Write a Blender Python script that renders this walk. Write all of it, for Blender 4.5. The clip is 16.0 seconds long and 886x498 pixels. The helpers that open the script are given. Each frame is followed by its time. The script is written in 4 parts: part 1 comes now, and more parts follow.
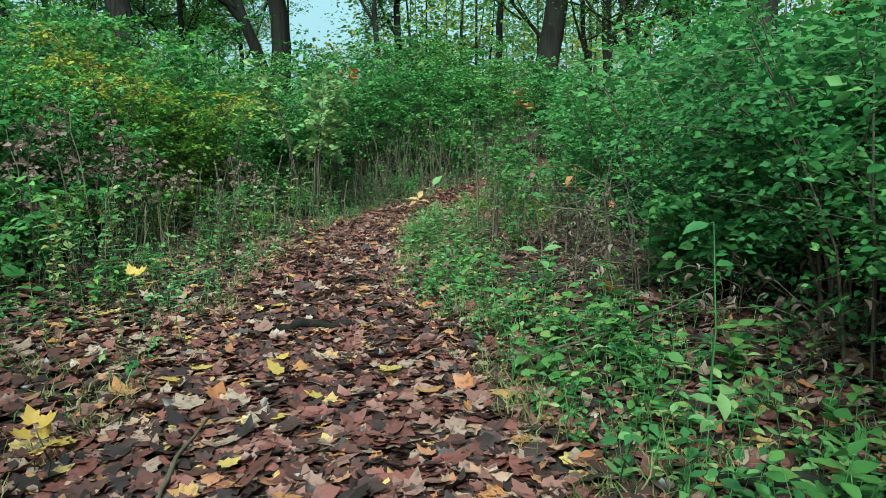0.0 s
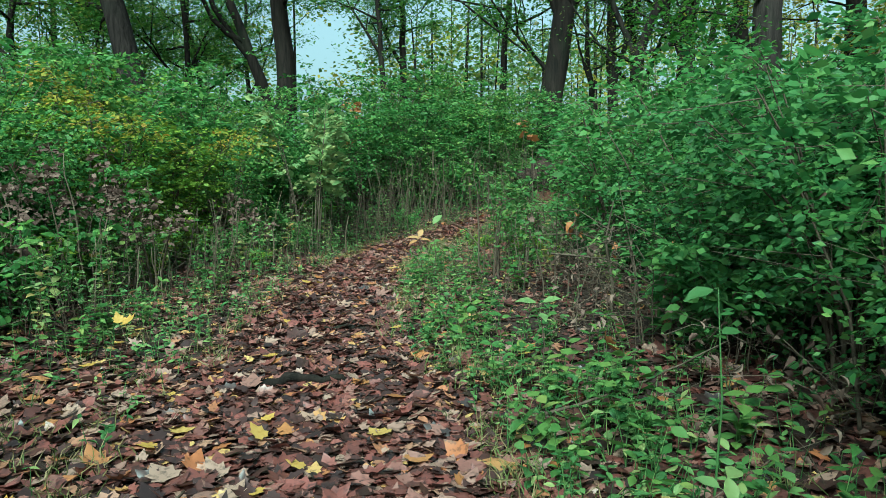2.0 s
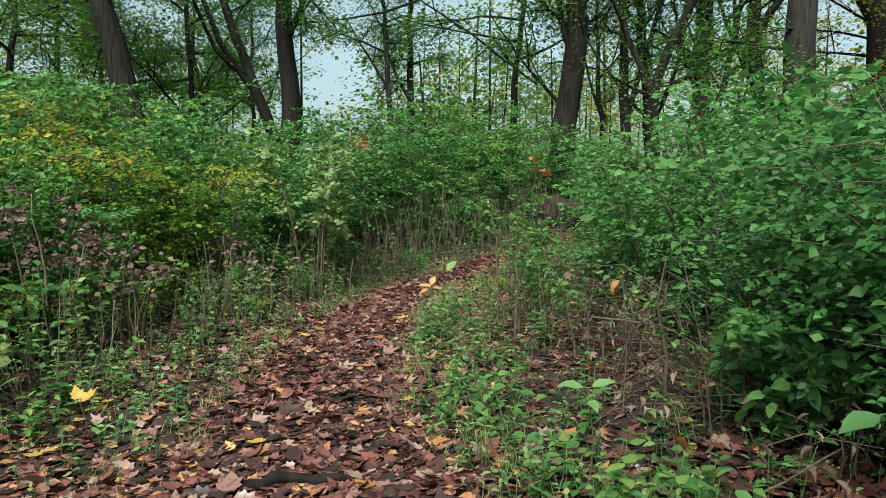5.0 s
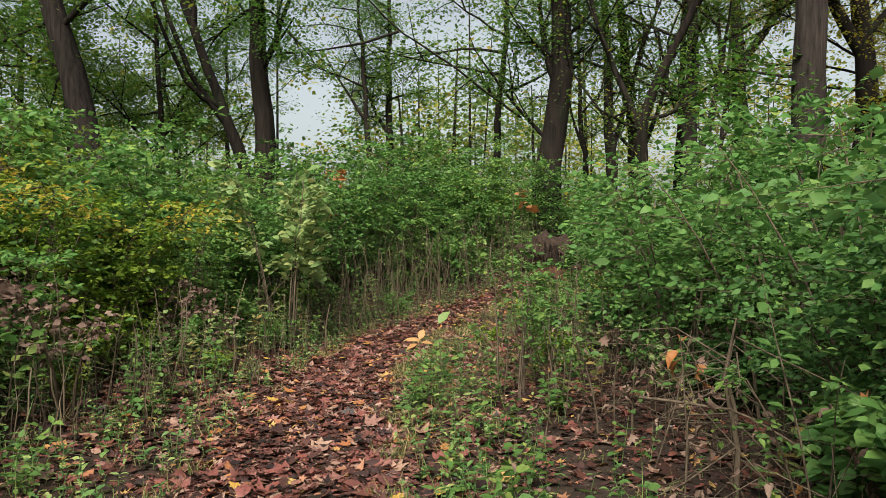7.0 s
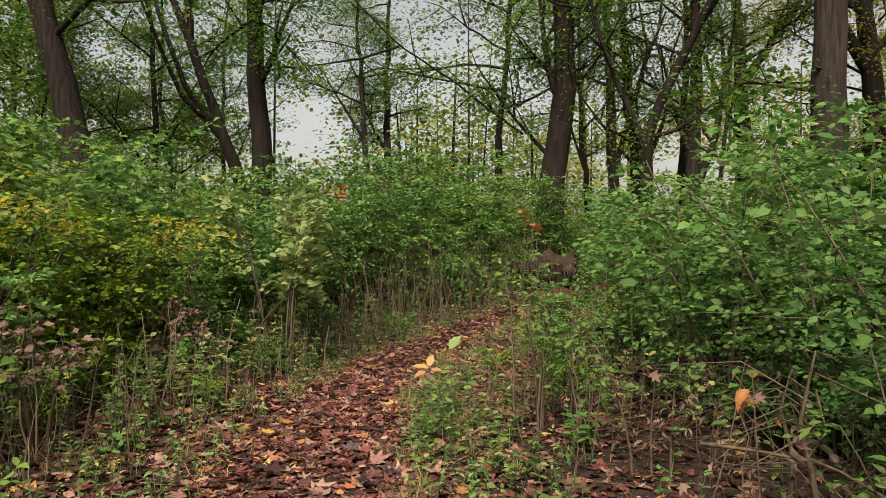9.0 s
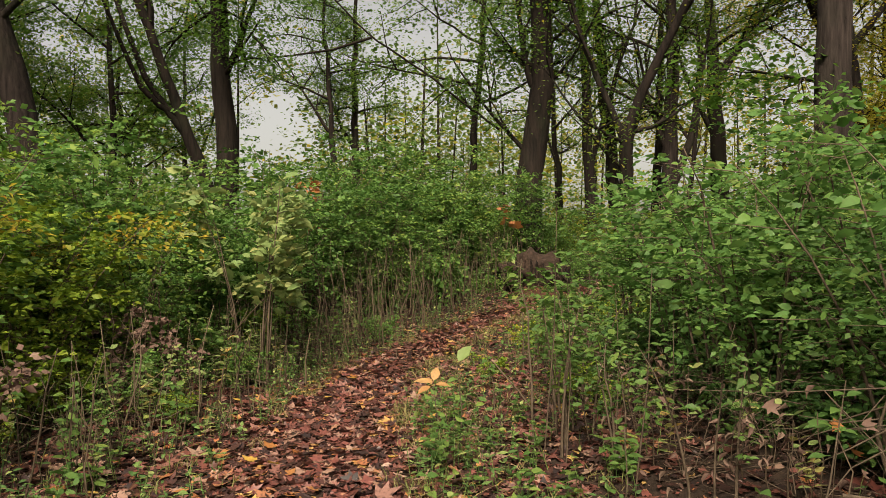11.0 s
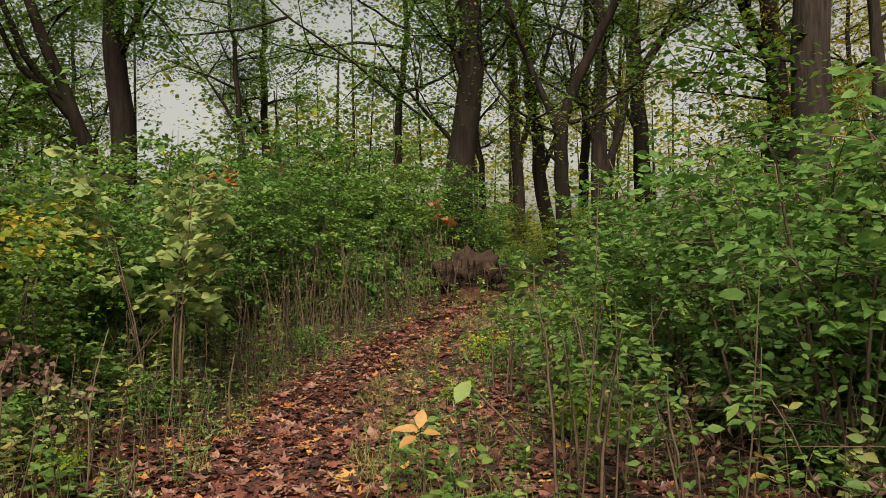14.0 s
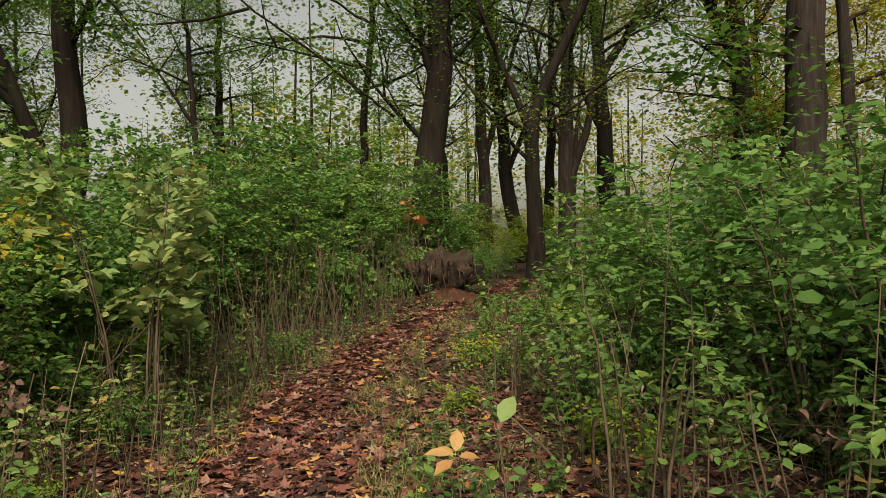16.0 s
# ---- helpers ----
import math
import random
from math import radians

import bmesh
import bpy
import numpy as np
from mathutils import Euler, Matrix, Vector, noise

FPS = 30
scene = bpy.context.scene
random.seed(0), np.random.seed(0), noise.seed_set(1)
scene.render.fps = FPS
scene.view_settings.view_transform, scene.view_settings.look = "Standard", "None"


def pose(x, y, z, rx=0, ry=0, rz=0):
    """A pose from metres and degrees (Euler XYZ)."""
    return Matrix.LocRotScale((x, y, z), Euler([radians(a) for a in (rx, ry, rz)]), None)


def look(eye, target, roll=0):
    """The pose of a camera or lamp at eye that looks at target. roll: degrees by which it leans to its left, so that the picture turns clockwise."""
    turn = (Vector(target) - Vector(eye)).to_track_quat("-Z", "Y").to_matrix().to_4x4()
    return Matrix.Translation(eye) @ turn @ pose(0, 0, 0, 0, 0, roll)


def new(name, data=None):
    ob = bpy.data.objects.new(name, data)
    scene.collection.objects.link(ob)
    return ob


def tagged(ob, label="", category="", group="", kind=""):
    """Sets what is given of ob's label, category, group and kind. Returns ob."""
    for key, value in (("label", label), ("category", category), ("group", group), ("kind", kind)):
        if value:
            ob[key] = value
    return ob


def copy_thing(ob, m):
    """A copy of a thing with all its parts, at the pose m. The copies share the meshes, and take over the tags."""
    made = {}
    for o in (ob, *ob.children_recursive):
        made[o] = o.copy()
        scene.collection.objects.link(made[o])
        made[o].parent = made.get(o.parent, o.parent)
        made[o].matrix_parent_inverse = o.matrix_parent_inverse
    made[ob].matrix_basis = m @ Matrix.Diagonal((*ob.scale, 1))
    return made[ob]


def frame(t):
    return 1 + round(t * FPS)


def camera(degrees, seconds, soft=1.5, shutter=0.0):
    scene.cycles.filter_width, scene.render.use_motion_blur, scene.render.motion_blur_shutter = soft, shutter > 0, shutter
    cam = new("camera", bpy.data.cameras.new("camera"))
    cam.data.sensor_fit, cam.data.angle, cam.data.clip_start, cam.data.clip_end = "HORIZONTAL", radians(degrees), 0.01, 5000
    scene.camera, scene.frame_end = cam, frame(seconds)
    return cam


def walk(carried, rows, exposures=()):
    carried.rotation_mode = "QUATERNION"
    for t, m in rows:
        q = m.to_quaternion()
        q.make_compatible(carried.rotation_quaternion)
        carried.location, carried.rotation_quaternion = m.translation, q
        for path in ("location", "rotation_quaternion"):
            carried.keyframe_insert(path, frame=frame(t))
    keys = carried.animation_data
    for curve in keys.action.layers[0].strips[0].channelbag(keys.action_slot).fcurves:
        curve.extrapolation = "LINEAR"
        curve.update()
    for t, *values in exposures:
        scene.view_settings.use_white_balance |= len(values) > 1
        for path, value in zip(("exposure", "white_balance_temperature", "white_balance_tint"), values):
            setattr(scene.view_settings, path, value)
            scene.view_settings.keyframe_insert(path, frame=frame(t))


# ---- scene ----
cam = camera(61.7, 16.0, soft=0.55)
PATH = [
    (0, (0.233, 0.204, 1.2), (0.105, 2.179, 0.913), -0.9),
    (0.5, (0.236, 0.245, 1.229), (0.103, 2.222, 0.957), -0.9),
    (1, (0.235, 0.291, 1.273), (0.097, 2.27, 1.019), -0.9),
    (1.5, (0.269, 0.342, 1.296), (0.128, 2.323, 1.061), -1.0),
    (2, (0.298, 0.395, 1.325), (0.152, 2.378, 1.11), -1.0),
    (2.5, (0.28, 0.449, 1.339), (0.131, 2.434, 1.142), -1.0),
    (3, (0.205, 0.591, 1.364), (0.048, 2.577, 1.184), -0.9),
    (3.2, (0.193, 0.648, 1.37), (0.03, 2.633, 1.197), -1.0),
    (5.5, (0.097, 1.564, 1.461), (-0.062, 3.554, 1.351), -0.8),
    (6, (-0.016, 1.908, 1.494), (-0.158, 3.901, 1.41), -1.0),
    (6.5, (-0.063, 2.059, 1.486), (-0.18, 4.054, 1.426), -0.9),
    (7, (-0.058, 2.309, 1.475), (-0.157, 4.306, 1.441), -1.0),
    (7.5, (-0.056, 2.446, 1.479), (-0.153, 4.444, 1.467), -0.9),
    (8, (-0.074, 2.533, 1.476), (-0.176, 4.53, 1.481), -0.8),
    (8.5, (-0.128, 2.637, 1.475), (-0.226, 4.635, 1.485), -0.7),
    (9, (-0.214, 2.817, 1.472), (-0.301, 4.815, 1.488), -0.8),
    (9.2, (-0.255, 2.877, 1.473), (-0.329, 4.876, 1.491), -0.8),
    (11.5, (-0.617, 3.743, 1.476), (-0.596, 5.743, 1.488), -1.2),
    (12, (-0.67, 3.919, 1.462), (-0.64, 5.919, 1.475), -1.2),
    (12.5, (-0.786, 4.152, 1.478), (-0.727, 6.151, 1.49), -1.2),
    (13, (-0.896, 4.385, 1.508), (-0.766, 6.38, 1.516), -1.4),
    (13.5, (-0.949, 4.668, 1.505), (-0.744, 6.658, 1.505), -1.6),
    (14, (-0.994, 5.017, 1.516), (-0.738, 7.001, 1.517), -1.7),
    (14.5, (-1.046, 5.204, 1.509), (-0.791, 7.188, 1.513), -1.7),
    (15, (-1.155, 5.333, 1.501), (-0.87, 7.313, 1.503), -1.8),
    (15.5, (-1.255, 5.426, 1.526), (-0.925, 7.399, 1.527), -1.9),
    (16, (-1.349, 5.569, 1.522), (-0.967, 7.532, 1.52), -1.9),
]
walk(cam, [(t, look(eye, target, roll)) for t, eye, target, roll in PATH],
     exposures=[(0, 1.6, 4900, -32), (3.2, 1.55, 5050, -27), (6.0, 1.53, 6150, -4), (9.0, 1.43, 7400, 9), (12.5, 1.36, 8000, 10), (13.5, 1.28, 8000, 8), (15, 1.11, 8000, 5), (16, 1.1, 8000, 4)])

# ---- daylight: bright overcast sky, weak soft sun ----
world = bpy.data.worlds.new("overcast_sky")
scene.world = world
world.use_nodes = True
wn, wl = world.node_tree.nodes, world.node_tree.links
wn.clear()
sky = wn.new("ShaderNodeTexSky")
sky.sky_type = "NISHITA"
sky.sun_disc = False
sky.sun_elevation = radians(48)
sky.sun_rotation = radians(187)
sky.air_density, sky.dust_density, sky.ozone_density = 1.0, 4.0, 1.0
wb = wn.new("ShaderNodeBackground")
wb.inputs["Strength"].default_value = 0.064
wo = wn.new("ShaderNodeOutputWorld")
grey = wn.new("ShaderNodeHueSaturation")
grey.inputs["Saturation"].default_value = 0.36
wl.new(sky.outputs["Color"], grey.inputs["Color"])
wl.new(grey.outputs["Color"], wb.inputs["Color"])
wl.new(wb.outputs["Background"], wo.inputs["Surface"])
sun_data = bpy.data.lights.new("sun", "SUN")
sun_data.energy, sun_data.angle, sun_data.color = 3.4, radians(30), (1.0, 0.95, 0.86)
sun = new("sun", sun_data)
sun.matrix_world = look((0, 0, 30), (27 * math.sin(radians(7)), 27 * math.cos(radians(7)), 0))

rng = np.random.default_rng(11)


# ---- materials ----
def nodes_of(name):
    m = bpy.data.materials.new(name)
    m.use_nodes = True
    n, l = m.node_tree.nodes, m.node_tree.links
    n.clear()
    return m, n, l


def ramp_node(n, stops, mode="LINEAR"):
    r = n.new("ShaderNodeValToRGB")
    r.color_ramp.interpolation = mode
    els = r.color_ramp.elements
    while len(els) < len(stops):
        els.new(0.5)
    for e, (p, c) in zip(els, stops):
        e.position, e.color = p, (*c, 1)
    return r


def leaf_material(name, stops, through_share=0.42, rough=0.55, spec=0.28, spot=(0.09, 0.05, 0.02), spots=0.25, vary=0.34):
    """Living or fallen leaf: one tint a leaf, blotches, light passing through the blade."""
    m, n, l = nodes_of(name)
    geo = n.new("ShaderNodeNewGeometry")
    info = n.new("ShaderNodeObjectInfo")
    mixr = n.new("ShaderNodeMath")
    mixr.operation = "MULTIPLY_ADD"
    mixr.inputs[1].default_value = 1 - vary
    sc = n.new("ShaderNodeMath")
    sc.operation = "MULTIPLY"
    sc.inputs[1].default_value = vary
    l.new(info.outputs["Random"], sc.inputs[0])
    l.new(geo.outputs["Random Per Island"], mixr.inputs[0])
    l.new(sc.outputs[0], mixr.inputs[2])
    ramp = ramp_node(n, stops)
    l.new(mixr.outputs[0], ramp.inputs[0])
    tc = n.new("ShaderNodeTexCoord")
    nz = n.new("ShaderNodeTexNoise")
    nz.inputs["Scale"].default_value = 38
    nz.inputs["Detail"].default_value = 4
    l.new(tc.outputs["Object"], nz.inputs["Vector"])
    thr = ramp_node(n, [(0.52, (0, 0, 0)), (0.72, (spots, spots, spots))])
    l.new(nz.outputs["Fac"], thr.inputs[0])
    mx = n.new("ShaderNodeMixRGB")
    mx.inputs[2].default_value = (*spot, 1)
    l.new(thr.outputs["Color"], mx.inputs[0])
    l.new(ramp.outputs["Color"], mx.inputs[1])
    bump = n.new("ShaderNodeBump")
    bump.inputs["Strength"].default_value = 0.25
    bump.inputs["Distance"].default_value = 0.004
    l.new(nz.outputs["Fac"], bump.inputs["Height"])
    p = n.new("ShaderNodeBsdfPrincipled")
    p.inputs["Roughness"].default_value = rough
    p.inputs["Specular IOR Level"].default_value = spec
    l.new(mx.outputs["Color"], p.inputs["Base Color"])
    l.new(bump.outputs["Normal"], p.inputs["Normal"])
    tr = n.new("ShaderNodeBsdfTranslucent")
    l.new(mx.outputs["Color"], tr.inputs["Color"])
    ms = n.new("ShaderNodeMixShader")
    ms.inputs[0].default_value = through_share
    out = n.new("ShaderNodeOutputMaterial")
    l.new(p.outputs[0], ms.inputs[1])
    l.new(tr.outputs[0], ms.inputs[2])
    l.new(ms.outputs[0], out.inputs[0])
    return m


def bark_material(name, dark, light, scale=9, stretch=0.12, bump_d=0.03, moss=0.0):
    m, n, l = nodes_of(name)
    tc = n.new("ShaderNodeTexCoord")
    mp = n.new("ShaderNodeMapping")
    mp.inputs["Scale"].default_value = (1, 1, stretch)
    l.new(tc.outputs["Object"], mp.inputs["Vector"])
    nz = n.new("ShaderNodeTexNoise")
    nz.inputs["Scale"].default_value = scale
    nz.inputs["Detail"].default_value = 8
    nz.inputs["Roughness"].default_value = 0.65
    nz.inputs["Distortion"].default_value = 0.4
    l.new(mp.outputs[0], nz.inputs["Vector"])
    big = n.new("ShaderNodeTexNoise")
    big.inputs["Scale"].default_value = 1.3
    big.inputs["Detail"].default_value = 3
    l.new(tc.outputs["Object"], big.inputs["Vector"])
    ramp = ramp_node(n, [(0.32, dark), (0.68, light)])
    l.new(nz.outputs["Fac"], ramp.inputs[0])
    mx = n.new("ShaderNodeMixRGB")
    mx.inputs[2].default_value = (0.022, 0.028, 0.015, 1)
    mr = ramp_node(n, [(0.5, (0, 0, 0)), (0.75, (moss, moss, moss))])
    l.new(big.outputs["Fac"], mr.inputs[0])
    l.new(mr.outputs["Color"], mx.inputs[0])
    l.new(ramp.outputs["Color"], mx.inputs[1])
    bump = n.new("ShaderNodeBump")
    bump.inputs["Strength"].default_value = 0.9
    bump.inputs["Distance"].default_value = bump_d
    l.new(nz.outputs["Fac"], bump.inputs["Height"])
    p = n.new("ShaderNodeBsdfPrincipled")
    p.inputs["Roughness"].default_value = 0.9
    p.inputs["Specular IOR Level"].default_value = 0.08
    l.new(mx.outputs["Color"], p.inputs["Base Color"])
    l.new(bump.outputs["Normal"], p.inputs["Normal"])
    out = n.new("ShaderNodeOutputMaterial")
    l.new(p.outputs[0], out.inputs[0])
    return m


def soil_material(name, stops, scale=14):
    m, n, l = nodes_of(name)
    tc = n.new("ShaderNodeTexCoord")
    nz = n.new("ShaderNodeTexNoise")
    nz.inputs["Scale"].default_value = scale
    nz.inputs["Detail"].default_value = 10
    nz.inputs["Roughness"].default_value = 0.7
    l.new(tc.outputs["Object"], nz.inputs["Vector"])
    ramp = ramp_node(n, stops)
    l.new(nz.outputs["Fac"], ramp.inputs[0])
    bump = n.new("ShaderNodeBump")
    bump.inputs["Strength"].default_value = 0.8
    bump.inputs["Distance"].default_value = 0.03
    l.new(nz.outputs["Fac"], bump.inputs["Height"])
    p = n.new("ShaderNodeBsdfPrincipled")
    p.inputs["Roughness"].default_value = 0.9
    p.inputs["Specular IOR Level"].default_value = 0.2
    l.new(ramp.outputs["Color"], p.inputs["Base Color"])
    l.new(bump.outputs["Normal"], p.inputs["Normal"])
    out = n.new("ShaderNodeOutputMaterial")
    l.new(p.outputs[0], out.inputs[0])
    return m


GREEN = leaf_material("green_leaf", [(0.0, (0.034, 0.09, 0.02)), (0.45, (0.072, 0.165, 0.036)), (0.8, (0.14, 0.245, 0.052)), (1.0, (0.27, 0.33, 0.075))], 0.45)
COOL = leaf_material("blue_green_leaf", [(0.0, (0.038, 0.098, 0.028)), (0.5, (0.078, 0.175, 0.046)), (0.85, (0.15, 0.26, 0.066)), (1.0, (0.25, 0.34, 0.085))], 0.48)
LIME = leaf_material("yellow_green_leaf", [(0.0, (0.058, 0.12, 0.014)), (0.45, (0.135, 0.22, 0.024)), (0.8, (0.25, 0.3, 0.035)), (1.0, (0.43, 0.33, 0.04))])
PALE = leaf_material("pale_leaf", [(0.0, (0.13, 0.21, 0.075)), (0.5, (0.21, 0.28, 0.1)), (0.8, (0.31, 0.3, 0.11)), (1.0, (0.38, 0.21, 0.06))], 0.45)
HERB = leaf_material("herb_leaf", [(0.0, (0.04, 0.095, 0.028)), (0.5, (0.085, 0.165, 0.05)), (0.85, (0.17, 0.26, 0.08)), (1.0, (0.34, 0.35, 0.13))], vary=0.1)
# canopy green made lighter: the haze over the distance is in this colour
HAZED_GREEN = leaf_material("hazed_far_leaf", [(0.0, (0.07, 0.13, 0.03)), (0.6, (0.12, 0.19, 0.05)), (0.9, (0.2, 0.24, 0.06)), (1.0, (0.36, 0.28, 0.06))], 0.6, vary=0.0)
FRESH = leaf_material("fresh_leaf", [(0.0, (0.04, 0.095, 0.024)), (0.5, (0.075, 0.15, 0.035)), (0.85, (0.14, 0.215, 0.05)), (1.0, (0.25, 0.27, 0.07))])
SPRAY = leaf_material("spray_leaf", [(0.0, (0.05, 0.13, 0.032)), (0.5, (0.085, 0.19, 0.045)), (0.85, (0.135, 0.25, 0.06)), (1.0, (0.25, 0.3, 0.08))], 0.5)
CANOPY = leaf_material("canopy_leaf", [(0.0, (0.04, 0.1, 0.016)), (0.55, (0.07, 0.15, 0.022)), (0.85, (0.14, 0.2, 0.03)), (1.0, (0.34, 0.27, 0.035))], 0.6)
AMBER = leaf_material("yellow_sapling_leaf", [(0.0, (0.09, 0.16, 0.02)), (0.5, (0.19, 0.22, 0.028)), (0.85, (0.34, 0.27, 0.035)), (1.0, (0.4, 0.2, 0.03))], 0.5)
GOLD = leaf_material("golden_leaf", [(0.0, (0.12, 0.17, 0.02)), (0.5, (0.26, 0.25, 0.028)), (0.85, (0.42, 0.29, 0.035)), (1.0, (0.44, 0.17, 0.028))], 0.5)
LITTER = leaf_material("fallen_leaf", [(0.0, (0.016, 0.009, 0.009)), (0.28, (0.046, 0.019, 0.016)), (0.5, (0.105, 0.035, 0.028)), (0.68, (0.16, 0.05, 0.041)), (0.79, (0.19, 0.092, 0.075)), (0.9, (0.26, 0.165, 0.125)), (0.96, (0.29, 0.1, 0.04)), (1.0, (0.4, 0.26, 0.09))], 0.12, 0.42, 0.5, (0.018, 0.01, 0.009), 0.85, 0.0)
YELLOW = leaf_material("yellow_maple_leaf", [(0.0, (0.36, 0.19, 0.04)), (0.5, (0.42, 0.26, 0.06)), (1.0, (0.44, 0.32, 0.13))], 0.3, 0.6, 0.2, (0.3, 0.14, 0.03), 0.5)
BROWN = leaf_material("brown_leaf", [(0.0, (0.17, 0.065, 0.03)), (0.5, (0.3, 0.12, 0.04)), (1.0, (0.38, 0.19, 0.08))], 0.25)
DRY = leaf_material("dry_stalk", [(0.0, (0.03, 0.022, 0.015)), (0.6, (0.08, 0.058, 0.04)), (1.0, (0.22, 0.17, 0.12))], 0.05, 0.8, 0.15)
TAN = leaf_material("tan_leaf", [(0.0, (0.25, 0.11, 0.04)), (0.5, (0.33, 0.19, 0.08)), (1.0, (0.4, 0.29, 0.14))], 0.25)
WITHERED = leaf_material("withered_leaf", [(0.0, (0.06, 0.035, 0.03)), (0.5, (0.13, 0.08, 0.065)), (1.0, (0.24, 0.17, 0.13))], 0.15, 0.8, 0.15)
STRAW = leaf_material("grass_blade", [(0.0, (0.05, 0.09, 0.02)), (0.4, (0.1, 0.13, 0.035)), (0.75, (0.2, 0.16, 0.07)), (1.0, (0.3, 0.22, 0.12))], 0.2, 0.7)
# both barks darkened so that trunks stand as silhouettes despite the frontal sun
BARK = bark_material("grey_brown_bark", (0.009, 0.007, 0.0065), (0.042, 0.032, 0.029), 16, 0.1, 0.03, 0.35)
DARKBARK = bark_material("dark_silhouette_bark", (0.005, 0.0045, 0.004), (0.022, 0.016, 0.0135), 10, 0.12, 0.03, 0.4)
TWIG = bark_material("twig_bark", (0.03, 0.022, 0.016), (0.115, 0.086, 0.062), 30, 0.3, 0.003)
SOIL = soil_material("forest_soil", [(0.3, (0.012, 0.008, 0.006)), (0.55, (0.03, 0.018, 0.013)), (0.75, (0.065, 0.038, 0.026))])
REDSOIL = soil_material("red_clay_soil", [(0.3, (0.012, 0.006, 0.004)), (0.55, (0.05, 0.02, 0.011)), (0.75, (0.12, 0.048, 0.024))], 12)


# ---- mesh building ----
def part(name, buf, material, parent=None, label=""):
    """One mesh object from gathered pieces."""
    V = np.concatenate(buf[0]).astype(np.float32)
    off, tris = 0, []
    for v, f in zip(*buf):
        tris.append(f + off)
        off += len(v)
    T = np.concatenate(tris).astype(np.int32)
    me = bpy.data.meshes.new(name)
    me.vertices.add(len(V))
    me.vertices.foreach_set("co", V.ravel())
    me.loops.add(T.size)
    me.loops.foreach_set("vertex_index", T.ravel())
    me.polygons.add(len(T))
    me.polygons.foreach_set("loop_start", np.arange(0, T.size, 3, dtype=np.int32))
    me.polygons.foreach_set("use_smooth", np.ones(len(T), dtype=bool))
    me.update(calc_edges=True)
    me.materials.append(material)
    ob = new(name, me)
    ob.parent = parent
    if label:
        tagged(ob, label)
    return ob


def add(buf, piece):
    buf[0].append(piece[0])
    buf[1].append(piece[1])


def unit(a):
    return a / np.maximum(np.linalg.norm(a, axis=-1, keepdims=True), 1e-9)


def tube(pts, radii, sides=5, rough=0.0, r=rng):
    """A tapered, slightly uneven branch along the points."""
    pts = np.asarray(pts, float)
    radii = np.asarray(radii, float)
    d = unit(np.gradient(pts, axis=0))
    ref = np.array([1.0, 0.13, 0.0]) if abs(d[0][2]) > 0.6 else np.array([0.0, 0.1, 1.0])
    u = unit(np.cross(d, ref))
    w = np.cross(d, u)
    a = np.arange(sides) * 2 * np.pi / sides
    rr = radii[:, None] * (1 + rough * r.uniform(-1, 1, (len(pts), sides)))
    V = pts[:, None] + rr[..., None] * (np.cos(a)[None, :, None] * u[:, None] + np.sin(a)[None, :, None] * w[:, None])
    V = V.reshape(-1, 3)
    k = np.arange(len(pts) - 1)[:, None] * sides
    i, j = np.arange(sides)[None], (np.arange(sides)[None] + 1) % sides
    F = np.concatenate([np.stack([k + i, k + j, k + sides + j], -1).reshape(-1, 3), np.stack([k + i, k + sides + j, k + sides + i], -1).reshape(-1, 3)])
    V = np.concatenate([V, pts[-1:] + d[-1:] * radii[-1]])
    last = (len(pts) - 1) * sides
    cap = np.stack([last + i[0], last + j[0], np.full(sides, len(V) - 1)], -1)
    return V, np.concatenate([F, cap])


OVAL = (np.array([[0, 0, 0], [.3, -.25, .03], [.3, .25, .03], [.68, -.2, 0], [.68, .2, 0], [1, 0, -.1]]), np.array([[0, 1, 2], [2, 1, 3], [2, 3, 4], [4, 3, 5]]))
DIAMOND = (np.array([[0, 0, 0], [.45, -.3, .05], [1, 0, -.06], [.45, .3, .05]]), np.array([[0, 1, 2], [0, 2, 3]]))
RICH = (np.array([[0, 0, 0], [.16, -.17, .02], [.16, .17, .02], [.42, -.29, .035], [.42, .29, .035], [.72, -.19, 0], [.72, .19, 0], [1, 0, -.12], [.42, 0, -.03], [.72, 0, -.05]]),
        np.array([[0, 1, 8], [0, 8, 2], [1, 3, 8], [2, 8, 4], [3, 5, 9], [3, 9, 8], [4, 8, 9], [4, 9, 6], [5, 7, 9], [6, 9, 7]]))
half = [(0, .04), (-.07, .24), (.08, .36), (.15, .5), (.32, .36), (.6, .46), (.63, .27), (.8, .18)]
slim = [(0, .03), (.1, .5), (.3, .27), (.62, .5), (.6, .18)]
ring = half + [(1.05, 0)] + [(x, -y) for x, y in half[::-1]]
MAPLE = (np.array([[.34, 0, 0]] + [[x, y, .22 * ((x - .34) ** 2 + y * y)] for x, y in ring]), np.array([[0, 1 + i, 1 + (i + 1) % len(ring)] for i in range(len(ring))]))

ring = slim + [(1.05, 0)] + [(x, -y) for x, y in slim[::-1]]
MAPLE_FAR = (np.array([[.34, 0, 0]] + [[x, y, .22 * ((x - .34) ** 2 + y * y)] for x, y in ring]), np.array([[0, 1 + i, 1 + (i + 1) % len(ring)] for i in range(len(ring))]))


